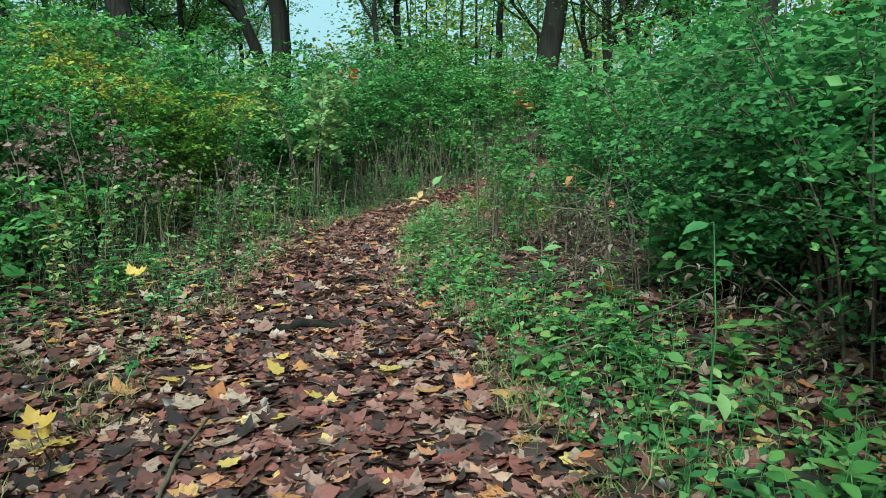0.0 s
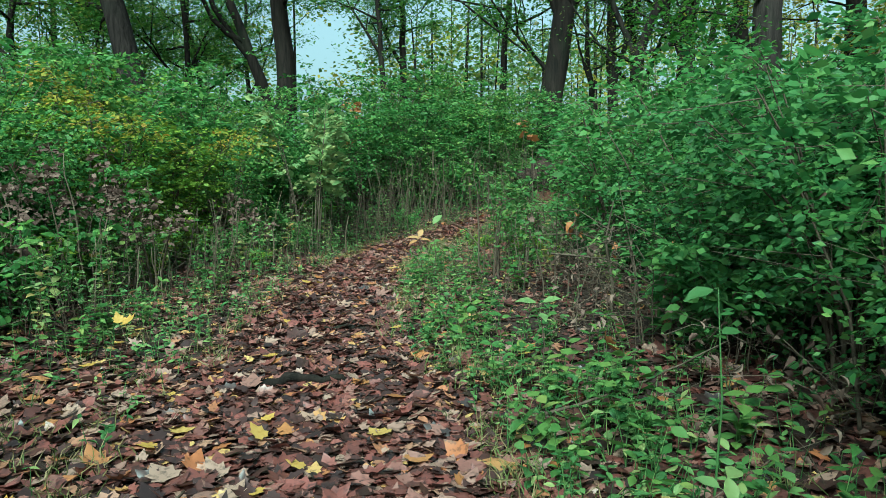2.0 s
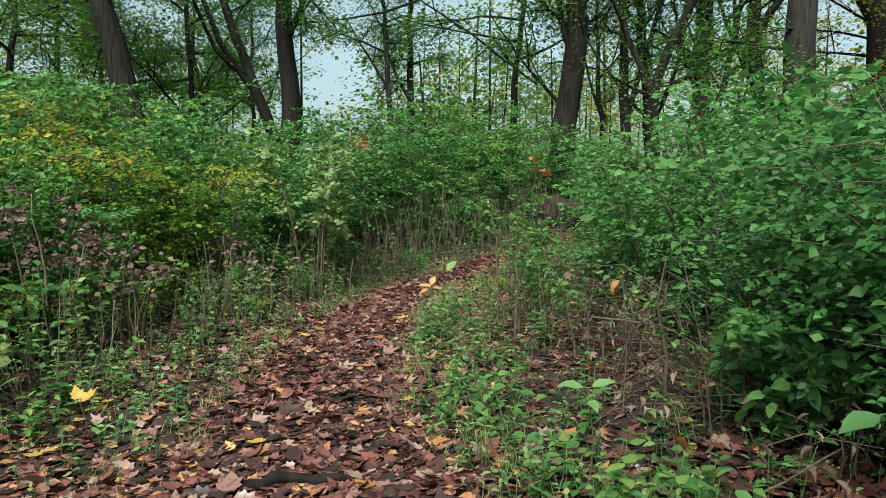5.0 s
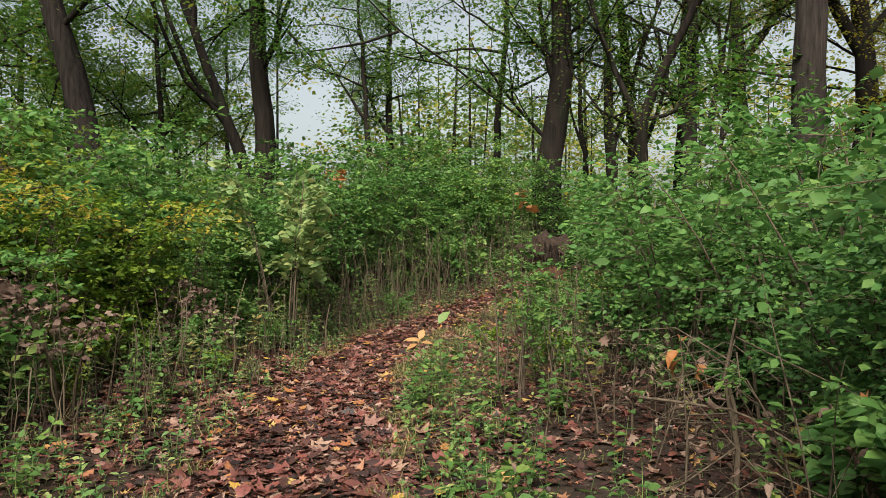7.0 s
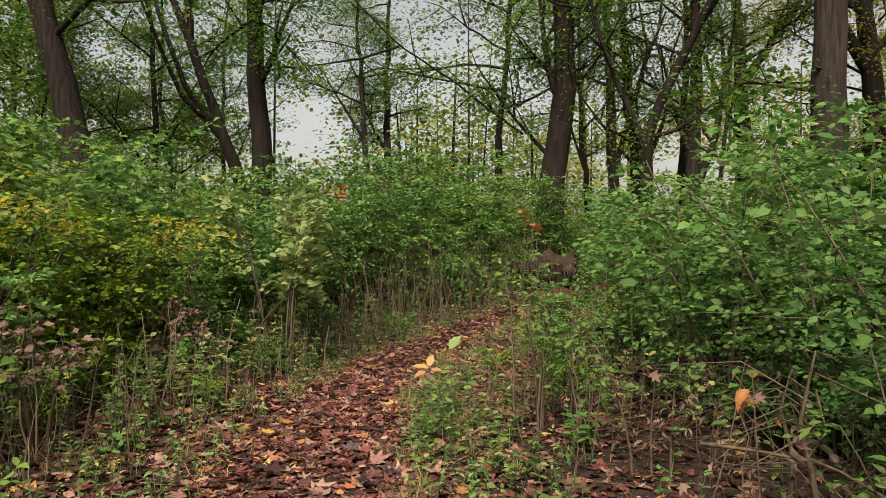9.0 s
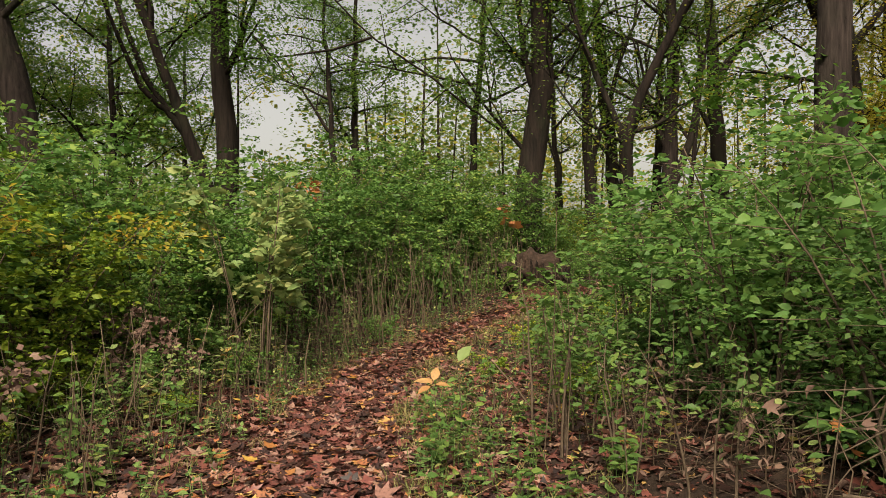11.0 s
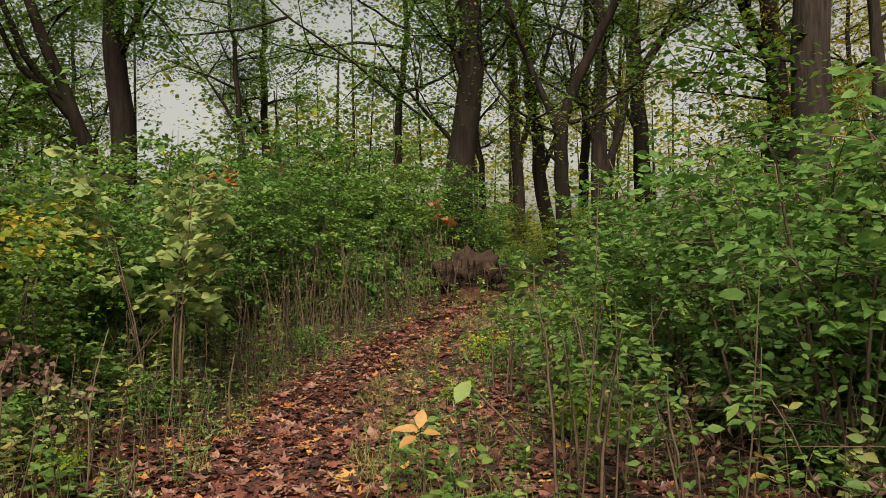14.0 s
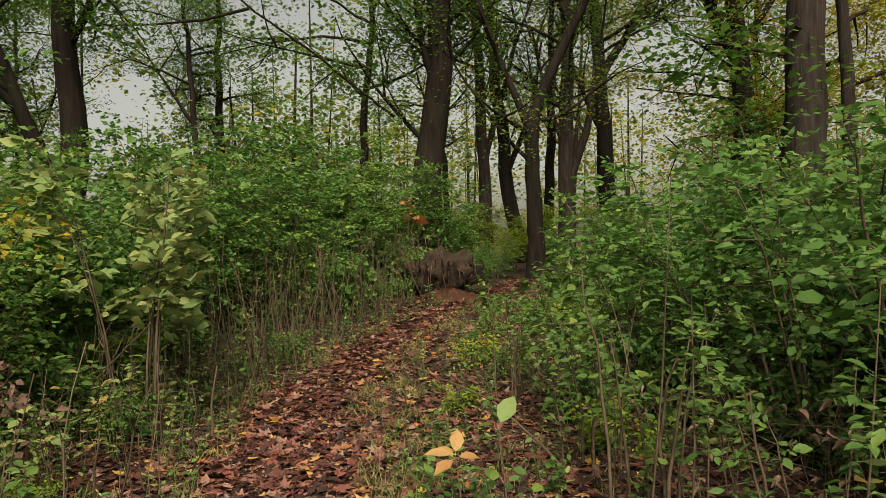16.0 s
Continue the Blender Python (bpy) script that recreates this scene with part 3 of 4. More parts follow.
def trees():
    T = [
        # bearing, distance, height, diameter, lean, bark, forks, low limb, crown leaves
        (215, 14.0, 13, 0.66, (-0.24, 0.0), BARK, [(5, -0.3, 0.2, 1, 3, 0.5)], 4.2, 5000),
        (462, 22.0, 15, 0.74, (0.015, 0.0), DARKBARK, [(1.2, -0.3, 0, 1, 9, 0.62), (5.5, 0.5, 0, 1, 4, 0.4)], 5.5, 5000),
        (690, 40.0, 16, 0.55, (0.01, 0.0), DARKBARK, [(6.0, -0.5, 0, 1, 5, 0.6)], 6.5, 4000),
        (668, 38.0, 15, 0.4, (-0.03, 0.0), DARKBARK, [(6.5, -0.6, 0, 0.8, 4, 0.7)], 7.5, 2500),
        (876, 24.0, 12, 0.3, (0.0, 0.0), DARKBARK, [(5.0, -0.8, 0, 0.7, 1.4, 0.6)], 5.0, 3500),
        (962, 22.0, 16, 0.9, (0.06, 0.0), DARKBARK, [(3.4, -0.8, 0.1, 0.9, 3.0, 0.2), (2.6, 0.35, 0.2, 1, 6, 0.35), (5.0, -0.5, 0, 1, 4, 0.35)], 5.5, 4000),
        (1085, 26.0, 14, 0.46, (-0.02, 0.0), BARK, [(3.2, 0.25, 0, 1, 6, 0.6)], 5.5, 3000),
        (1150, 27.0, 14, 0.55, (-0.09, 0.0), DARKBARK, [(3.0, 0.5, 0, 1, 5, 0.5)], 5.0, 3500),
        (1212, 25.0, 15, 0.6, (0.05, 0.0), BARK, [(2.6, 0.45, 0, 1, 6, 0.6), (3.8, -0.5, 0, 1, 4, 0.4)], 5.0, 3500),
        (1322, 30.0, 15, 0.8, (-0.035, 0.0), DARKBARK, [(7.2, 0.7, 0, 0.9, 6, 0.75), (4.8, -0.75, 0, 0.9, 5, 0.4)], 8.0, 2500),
        (1436, 10.9, 13, 0.62, (0.025, 0.0), BARK, [(3.7, -0.9, 0.3, 0.15, 1.6, 0.12), (6.5, 0.7, 0.1, 0.8, 3, 0.4)], 5.4, 3500),
        (1535, 22.0, 13, 0.85, (0.05, 0.0), DARKBARK, [(5.8, -0.55, 0, 1, 6, 0.75), (6.4, 0.8, 0, 0.7, 5, 0.45)], 7.5, 3500),
        (330, 30.0, 13, 0.26, (-0.05, 0.0), DARKBARK, [], 3.6, 6000),
        (25, 28.0, 13, 0.35, (0.03, 0.0), DARKBARK, [], 4.2, 6000),
        (400, 36.0, 13, 0.3, (0.05, 0.0), DARKBARK, [(4.2, 0.6, 0, 1, 4, 0.6)], 5.0, 4000),
        (1040, 33.0, 14, 0.3, (0.0, 0.0), DARKBARK, [(4, -0.4, 0, 1, 5, 0.6)], 4.2, 4000),
        (1260, 36.0, 13, 0.3, (0.1, 0.0), BARK, [], 4.2, 6000),
        (285, 25.0, 13, 0.28, (0.03, 0.0), DARKBARK, [(4, 0.5, 0, 1, 4, 0.5)], 3.2, 6000),
        (-60, 21.0, 12, 0.3, (0.05, 0.0), DARKBARK, [], 3.4, 6000),
        (130, 27.0, 13, 0.25, (-0.02, 0.0), BARK, [(3.5, 0.5, 0, 1, 4, 0.5)], 3.2, 6000),
        (1700, 17.0, 13, 0.4, (0.0, 0.0), BARK, [], 4.2, 6000),
        (2600, 9.0, 14, 0.4, (0.0, 0.0), BARK, [], 4.0, 4000),
        (-900, 8.0, 14, 0.4, (0.0, 0.0), DARKBARK, [], 4.0, 4000),
        (600, -11.0, 14, 0.45, (0.0, 0.0), BARK, [], 4.0, 4000),
        (-200, -9.0, 14, 0.4, (0.0, 0.0), DARKBARK, [], 4.0, 4000),
        (1640, 30.0, 14, 0.4, (0.0, 0.0), DARKBARK, [], 4.0, 6000),
    ]
    for i, (px, z, h, dia, lean, bark, forks, low, count) in enumerate(T):
        x, y = seen_from(px, z)
        look_of = "grey-brown ridged trunk" if bark is BARK else "dark trunk blackened to a silhouette"
        gold = i in (16, 20, 25)
        count = int(count * (2.2 if 1000 < px < 1400 else 3.8))
        tree(100 + i, "tree", "woodland tree with a " + look_of + (" and golden autumn leaves" if gold else " and thin green crown"), x, y, h, dia, lean, bark, GOLD if gold else CANOPY, forks, low, 12, count, bend=0.3 if bark is BARK else 0.7)
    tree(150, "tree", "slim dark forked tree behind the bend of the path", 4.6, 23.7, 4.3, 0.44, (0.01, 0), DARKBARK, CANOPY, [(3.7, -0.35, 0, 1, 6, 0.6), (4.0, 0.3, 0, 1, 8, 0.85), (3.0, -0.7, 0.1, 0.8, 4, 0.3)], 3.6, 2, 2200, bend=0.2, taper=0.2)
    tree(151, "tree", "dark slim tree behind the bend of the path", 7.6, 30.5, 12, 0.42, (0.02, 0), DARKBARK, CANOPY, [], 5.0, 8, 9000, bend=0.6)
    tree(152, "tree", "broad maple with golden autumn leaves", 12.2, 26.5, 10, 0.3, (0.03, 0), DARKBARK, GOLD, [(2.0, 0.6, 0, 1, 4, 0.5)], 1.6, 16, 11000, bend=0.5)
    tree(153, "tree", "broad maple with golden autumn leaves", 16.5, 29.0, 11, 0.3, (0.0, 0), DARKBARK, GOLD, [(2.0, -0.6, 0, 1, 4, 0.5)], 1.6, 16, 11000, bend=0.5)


trees()


def far_woods():
    wood, green, gold = ([], []), ([], []), ([], [])
    for i in range(230):
        a = rng.uniform(-0.85, 0.95)
        z = rng.uniform(42, 85)
        if -0.25 < a < -0.13 or (-0.31 < a < -0.13 and rng.uniform() < 0.8) or (0.15 < a < 0.5 and rng.uniform() < 0.6):
            continue
        x, y = z * math.tan(a), z
        h = rng.uniform(9, 17)
        r = rng.uniform(0.05, 0.15)
        ln = rng.normal(0, 0.05)
        add(wood, tube([(x, y, 0), (x + ln * h * 0.5, y, h * 0.5), (x + ln * h, y, h)], [r, r * 0.8, r * 0.3], 6))
        n = 1000
        c = np.column_stack([rng.normal(x, 2.6, n), rng.normal(y, 2.0, n), rng.uniform(0.4, h, n)])
        cl = c[rng.integers(0, 40, n)] + unit(rng.normal(0, 1, (n, 3))) * rng.uniform(0, 1, (n, 1)) ** 0.4 * (1.5, 1.5, 0.75)
        add(gold if (rng.uniform() < (0.75 if a > 0.12 else 0.18)) else green, leaves(DIAMOND, cl, flat_dirs(n, -0.2), ups(n, 0.6), rng.uniform(0.2, 0.42, n), 1.2))
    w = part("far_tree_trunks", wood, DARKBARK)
    tagged(w, "dark thin trunks of the woods far behind", "far woods", kind="stuff")
    tagged(part("far_green_foliage", green, HAZED_GREEN), "green foliage of the woods far behind, lightened for haze", "far woods", kind="stuff")
    tagged(part("far_golden_foliage", gold, GOLD), "golden autumn foliage of the woods far behind", "far woods", kind="stuff")


far_woods()


# ---- low growth beside the path ----
def herb_geometry(r, h, pairs, leaf, stem_buf, leaf_buf, at=(0, 0, 0), width=1.0, outline=RICH):
    """A small upright plant: one stem with leaves in pairs."""
    at = np.array(at, float)
    a = r.uniform(0, 2 * np.pi)
    d = np.array([math.cos(a) * 0.25, math.sin(a) * 0.25, 1.0])
    pts = at + np.array([[0, 0, -0.03], d * h * 0.5, d * h + (0.04 * h, 0, 0)])
    add(stem_buf, tube(pts, [0.0035, 0.0025, 0.0012], 3, 0, r))
    n = pairs * 2
    t = np.repeat(np.linspace(0.35, 1.0, pairs), 2)
    ang = a + np.repeat(np.arange(pairs) * 1.57, 2) + np.tile([0, np.pi], pairs) + r.normal(0, 0.3, n)
    P = at + np.outer(t * h, d)
    ax = np.column_stack([np.cos(ang), np.sin(ang), r.normal(0.15, 0.25, n)])
    add(leaf_buf, leaves(outline, P, ax, ups(n, 0.3, r), leaf * r.uniform(0.6, 1.2, n), width * r.uniform(0.85, 1.2, n), r.normal(1, 0.8, n)))


def left_edge(y):
    return np.interp(y, LEFT_Y, LEFT_X)


def right_edge(y):
    return np.interp(y, RIGHT_Y, RIGHT_X)


def undergrowth():
    stem_buf, leaf_buf, turn_buf = ([], []), ([], []), ([], [])
    spots = []
    # beside the path, on the side of the herbs
    y = np.concatenate([rng.uniform(1.3, 4.8, 430), rng.uniform(4.8, 12, 320)])
    spots.append(np.column_stack([path_x(y) + path_w(y) + rng.gamma(1.5, 0.5, len(y)) + 0.05, y, rng.uniform(0.06, 0.26, len(y)), rng.uniform(0.035, 0.075, len(y))]))
    # scattered on the leaves opposite
    y = rng.uniform(1.8, 8, 300)
    u = rng.uniform(0, 1, len(y)) ** 0.7
    spots.append(np.column_stack([path_x(y) - path_w(y) - u * (path_x(y) - path_w(y) - left_edge(y)), y, rng.uniform(0.05, 0.2, len(y)), rng.uniform(0.03, 0.065, len(y))]))
    # foot of the thicket
    y = rng.uniform(5, 20, 950)
    u = rng.uniform(-0.2, 1, len(y))
    spots.append(np.column_stack([left_edge(y) + u * (path_x(y) - path_w(y) - left_edge(y)), y, 0.1 + rng.uniform(0.0, 0.5, len(y)) * (1 - u).clip(0.1, 1), rng.uniform(0.035, 0.07, len(y))]))
    y = rng.uniform(10, 24, 1000)
    spots.append(np.column_stack([right_edge(y) + rng.normal(-0.4, 0.7, len(y)), y, rng.uniform(0.08, 0.4, len(y)), rng.uniform(0.035, 0.065, len(y))]))
    for x, y, h, leaf in np.concatenate(spots):
        if abs(x - path_x(y)) < path_w(y) * 0.9:
            continue
        herb_geometry(rng, h, int(rng.integers(2, 5)), leaf, stem_buf, turn_buf if rng.uniform() < 0.13 else leaf_buf, (x, y, float(land(x, y))), rng.uniform(0.7, 1.05), RICH if y < 8 else OVAL)
    tagged(part("herb_stems", stem_buf, HERB), "thin green stems of low woodland herbs", "herbs", kind="stuff")
    tagged(part("herb_leaves", leaf_buf, HERB), "low green herbs growing beside the path", "herbs", kind="stuff")
    tagged(part("yellowing_herb_leaves", turn_buf, PALE), "low herbs turning yellow beside the path", "herbs", kind="stuff")


def grass():
    n = 7000
    y = rng.uniform(1.5, 20, n)
    side = np.where(rng.uniform(size=n) < 0.7, 1, -1)
    x = path_x(y) + side * (path_w(y) + rng.gamma(1.3, 0.35, n) - 0.08)
    tuft = rng.integers(0, n // 14, n)
    x, y = x[tuft] + rng.normal(0, 0.045, n), y[tuft] + rng.normal(0, 0.045, n)
    P = np.column_stack([x, y, land(x, y)])
    ax = np.column_stack([rng.normal(0, 0.5, n), rng.normal(0, 0.5, n), np.ones(n)])
    L = rng.uniform(0.06, 0.17, n)
    buf = ([], [])
    strip = (np.array([[0, -.5, 0], [0, .5, 0], [.5, -.42, .05], [.5, .42, .05], [1, 0, -.15]]), np.array([[0, 1, 3], [0, 3, 2], [2, 3, 4]]))
    add(buf, leaves(strip, P, ax, np.column_stack([rng.normal(size=n), rng.normal(size=n), np.zeros(n) + 0.1]), L, 0.006 / L, 3.0))
    tagged(part("grass", buf, STRAW), "thin grass tufts along the edge of the path", "grass", kind="stuff")


def stalks():
    buf = ([], [])
    for i in range(680):
        u = rng.uniform()
        if u < 0.35:
            y = rng.uniform(6, 15)
            x = left_edge(y) + rng.uniform(-0.5, 1.3)
            h = rng.uniform(0.3, 1.1)
        elif u < 0.8:
            y = rng.uniform(14, 22)
            x = left_edge(y) + rng.normal(0.25, 0.55)
            h = rng.uniform(0.5, 1.7)
        else:
            y = rng.uniform(4, 15)
            x = right_edge(y) + rng.normal(-0.15, 0.5)
            h = rng.uniform(0.25, 0.7)
        if abs(x - path_x(y)) < path_w(y):
            continue
        z = float(land(x, y))
        q = rng.lognormal(-0.2, 0.4)
        t = np.linspace(0, 1, 5)
        bend = np.cumsum(rng.normal(0, 0.035, (5, 2)), axis=0) * h
        pts = np.column_stack([x + bend[:, 0] + rng.normal(0, 0.12) * t * h, y + bend[:, 1] + rng.normal(0, 0.12) * t * h, z - 0.03 + t * h])
        add(buf, tube(pts, np.linspace(0.0075, 0.003, 5) * q, 3))
        if h > 0.8:
            j = pts[int(rng.integers(2, 4))]
            a = rng.uniform(0, 2 * np.pi)
            tip = j + np.array([math.cos(a) * 0.25, math.sin(a) * 0.25, rng.uniform(0.2, 0.5)]) * h * 0.6
            add(buf, tube([j, (j + tip) / 2 + rng.normal(0, 0.02, 3), tip], np.array([0.0045, 0.003, 0.0015]) * q, 3))
    tagged(part("dry_stalks", buf, DRY), "bare tan upright stalks at the edge of the thicket", "stalks", kind="stuff")
    buf, dead = ([], []), ([], [])
    for i in range(800):
        u = rng.uniform()
        if u < 0.5:
            y = rng.uniform(3.2, 13)
            x = right_edge(y) + rng.normal(-0.3, 0.4)
        else:
            y = rng.uniform(5, 18)
            x = left_edge(y) + rng.normal(0.25, 0.45)
        if abs(x - path_x(y)) < path_w(y) + 0.1:
            continue
        z = float(land(x, y)) + rng.uniform(0.0, 0.65) ** 1.5
        a, ln = rng.uniform(0, 2 * np.pi), rng.uniform(0.25, 0.9)
        d = np.array([math.cos(a), math.sin(a), rng.normal(0.1, 0.4)]) * ln
        p = np.array([x, y, max(z, float(land(x, y)) + 0.5 * abs(d[2]))])
        g = rng.uniform(0.5, 1.1)
        pts = np.array([p - d * 0.5, p + rng.normal(0, 0.05, 3), p + d * 0.5])
        add(buf, tube(pts, [0.0042 * g, 0.003 * g, 0.0015 * g], 3))
        if u < 0.5 and rng.uniform() < 0.75:
            n = int(rng.integers(2, 6))
            add(dead, leaves(RICH, pts[rng.integers(0, 3, n)] + rng.normal(0, 0.03, (n, 3)), flat_dirs(n, -0.6), ups(n, 0.9), rng.uniform(0.04, 0.08, n), 0.8, rng.uniform(2, 6, n)))
    tagged(part("dead_twigs", buf, TWIG), "tangled dead grey-brown twigs beside the path", "twigs", kind="stuff")
    tagged(part("withered_leaves", dead, WITHERED), "curled grey-brown withered leaves caught on dead twigs", "dead leaves", kind="stuff")


undergrowth()
grass()
stalks()


def seedlings():
    protos = []
    for i in range(9):
        r = np.random.default_rng(300 + i)
        tall = i > 4
        label = "waist-high woodland plant with yellowing oval leaves" if i > 6 else ("slim woodland plant with broad green leaves" if tall else "light green woodland seedling with broad oval leaves")
        ob = tagged(new("seedling"), label, "seedling", "seedlings beside the path")
        sb, lb = ([], []), ([], [])
        for k in range(int(r.integers(2, 5))):
            h = r.uniform(0.35, 0.8) if tall else r.uniform(0.16, 0.36)
            herb_geometry(r, h, int(r.integers(4, 7)) if tall else int(r.integers(3, 5)), r.uniform(0.065, 0.095), sb, lb, (r.normal(0, 0.07), r.normal(0, 0.07), 0), 1.05)
        part("stem", sb, DRY if tall else HERB, ob)
        part("foliage", lb, PALE if i > 6 else FRESH, ob)
        protos.append(ob)
    for i in range(100):
        y = 1.9 + 8 * rng.uniform() ** 1.4
        put(protos[rng.integers(5)], path_x(y) + path_w(y) + 0.15 + rng.gamma(1.8, 0.38), y, rng.uniform(0.7, 1.15), lean=rng.normal(0, 0.15))
    for i in range(90):
        y = rng.uniform(4.5, 16)
        gap = path_x(y) - path_w(y) - left_edge(y)
        u = rng.uniform(0, 0.62)
        put(protos[rng.integers(5) if u > 0.5 else rng.integers(5, 9)], left_edge(y) + u * gap, y, rng.uniform(0.6, 1.15), lean=rng.normal(0, 0.15))
    for i in range(28):
        y = rng.uniform(5.5, 15)
        put(protos[rng.integers(3, 9)], right_edge(y) + rng.uniform(-1.0, 0.2), y, rng.uniform(0.6, 1.1), lean=rng.normal(0, 0.15))
    for ob in protos:
        retire(ob)


seedlings()


def single_leaf(outline, material, label, x, y, z, size, turn, tilt=0.3, category="fallen leaf", group="", name="fallen_leaf"):
    """One leaf with its stalk."""
    ob = tagged(new(name), label, category, group)
    ob.matrix_world = Matrix.Translation((x, y, z)) @ Matrix.Rotation(turn, 4, "Z") @ Matrix.Rotation(tilt, 4, "Y")
    buf = ([], [])
    add(buf, leaves(outline, np.zeros((1, 3)), np.array([[1.0, 0, 0]]), np.array([[0, 0, 1.0]]), size, 1.0, 1.0))
    part("blade", buf, material, ob)
    sb = ([], [])
    add(sb, tube([(0.02 * size, 0, 0.002), (-0.3 * size, 0.05 * size, 0.006), (-0.6 * size, 0.02 * size, 0.0)], [0.002, 0.0015, 0.001], 4))
    part("leaf_stalk", sb, DRY, ob)
    return ob


def bright_leaves():
    for i in range(120):
        y = rng.uniform(1.8, 17)
        x = path_x(y) + rng.uniform(-1.4, 1.2) * (path_w(y) + 0.5) + (1.0 if i % 3 == 0 else 0.0)
        kind = rng.uniform() + (0.25 if i % 3 == 0 else 0.0)
        mat, lab = (YELLOW, "yellow fallen maple leaf on the path") if kind < 0.6 else (BROWN, "orange-brown fallen maple leaf on the path")
        single_leaf(MAPLE, mat, lab, x, y, float(land(x, y)) + 0.035, rng.uniform(0.07, 0.12), rng.uniform(0, 6.28), rng.normal(0, 0.2), group="bright fallen leaves")
    single_leaf(MAPLE, YELLOW, "large yellow fallen maple leaf on the path", -0.26, 3.9, float(land(-0.26, 3.9)) + 0.04, 0.13, 2.4, 0.1, group="bright fallen leaves")
    single_leaf(MAPLE, BROWN, "orange fallen maple leaf on the path", -0.11, 3.57, float(land(-0.11, 3.57)) + 0.04, 0.13, 0.6, 0.1, group="bright fallen leaves")


bright_leaves()


def leafy_stem(label, x, y, h, leaf_list, outline, material, stem_mat=TWIG, lean=(0, 0), name="leafy_stem", curl=1.5):
    """A thin stem rooted in the ground that bears single leaves: (height share, turn, size, tilt)."""
    ob = tagged(new(name), label, "plant")
    ob.location = (x, y, float(land(x, y)))
    sb = ([], [])
    top = np.array([lean[0], lean[1], h])
    base = np.array([0, 0, -0.05])
    mid = (top + base) / 2 + (0.03, 0.02, 0)
    add(sb, tube([base, mid, top], [0.006, 0.0045, 0.002], 5))
    part("stem", sb, stem_mat, ob)
    for share, turn, size, tilt in leaf_list:
        p = base + (top - base) * share
        buf = ([], [])
        d = np.array([[math.cos(turn), math.sin(turn), tilt]])
        add(buf, tube([p, p + unit(d)[0] * 0.02], [0.002, 0.0015], 3))
        add(buf, leaves(outline, (p + unit(d)[0] * 0.02)[None], d, np.array([[0.1, -0.35, 1.0]]), size, 1.0, curl))
        part("leaf", buf, material, ob)
    return ob


leafy_stem("thin stem holding large yellow-orange leaves beside the path", -0.63, 9.12, 0.5, [(1, 2.9, 0.14, 0.15), (1, 1.2, 0.13, 1.2), (0.98, 0.2, 0.12, -0.05), (0.97, 3.6, 0.12, -0.3), (0.96, 2.2, 0.1, 0.6)], RICH, TAN)
leafy_stem("thin stem with one broad yellow-green leaf", -0.45, 8.95, 0.66, [(1, 0.7, 0.17, 1.0)], RICH, PALE)
leafy_stem("thin stem with pale yellow leaves", 0.55, 4.85, 0.48, [(1, 0.1, 0.12, 0.3), (1, 3.2, 0.13, 0.2), (0.9, 5.0, 0.1, -0.2)], RICH, PALE)
leafy_stem("green stem with one pale green leaf", 1.12, 3.2, 0.84, [(1, 3.4, 0.12, -0.2), (0.8, 0.4, 0.1, 0.1)], RICH, HERB, HERB)
def dead_branch(x, y, h, seed):
    """A grey dead sapling, broken and bent, with a few curled leaves left."""
    r = np.random.default_rng(seed)
    ob = tagged(new("dead_sapling"), "broken grey dead sapling with curled orange-brown leaves", "dead sapling")
    ob.location = (x, y, float(land(x, y)))
    wood = ([], [])
    spine = np.array([[0, 0, -0.05], [0.02, 0, h * 0.35], [-0.03, 0.03, h * 0.7], [0.02, 0.0, h]])
    add(wood, tube(spine, [0.017, 0.014, 0.01, 0.004], 7, 0.15, r))
    part("stem", wood, TWIG, ob)
    for k in range(9):
        wood, lb = ([], []), ([], [])
        p = spine[1] + (spine[3] - spine[1]) * r.uniform(0, 1)
        a = r.uniform(0, 2 * np.pi)
        d = np.array([math.cos(a), math.sin(a), r.uniform(-0.7, 0.35)])
        ln = r.uniform(0.35, 0.95)
        q = np.array([p, p + d * ln * 0.5 + r.normal(0, 0.04, 3), p + d * ln + (0, 0, -0.12 * ln)])
        q[:, 2] = q[:, 2].clip(0.02)
        add(wood, tube(q, [0.005, 0.0035, 0.0015], 5, 0.1, r))
        arm = part("twig", wood, TWIG, ob)
        n = 1
        add(lb, leaves(MAPLE_FAR, q[r.integers(1, 3, n)] + r.normal(0, 0.02, (n, 3)), flat_dirs(n, -0.9, r), ups(n, 0.8, r), r.uniform(0.05, 0.085, n), 1.0, r.uniform(2, 5, n)))
        part("dead_leaf", lb, BROWN if k % 4 == 0 else WITHERED, arm)


for i, (x, y, h) in enumerate([(1.12, 5.85, 0.95), (1.5, 7.0, 0.7)]):
    dead_branch(x, y, h, 500 + i)
leafy_stem("bare stem with a curled brown leaf", 0.86, 5.77, 0.9, [(0.95, 3.5, 0.09, -0.8), (0.97, 1.2, 0.08, 0.4), (0.9, 2.7, 0.08, -1.2)], RICH, BROWN, curl=5.0)
leafy_stem("bare stem with a hanging brown leaf", 0.88, 4.5, 0.34, [(1, 1.0, 0.13, -1.6)], MAPLE, BROWN, curl=5.0)
leafy_stem("small plant with a yellow maple leaf caught on it", -2.43, 5.5, 0.24, [(1, 0.3, 0.11, 0.5), (1, 2.4, 0.09, 0.9)], MAPLE, YELLOW, curl=3.0)
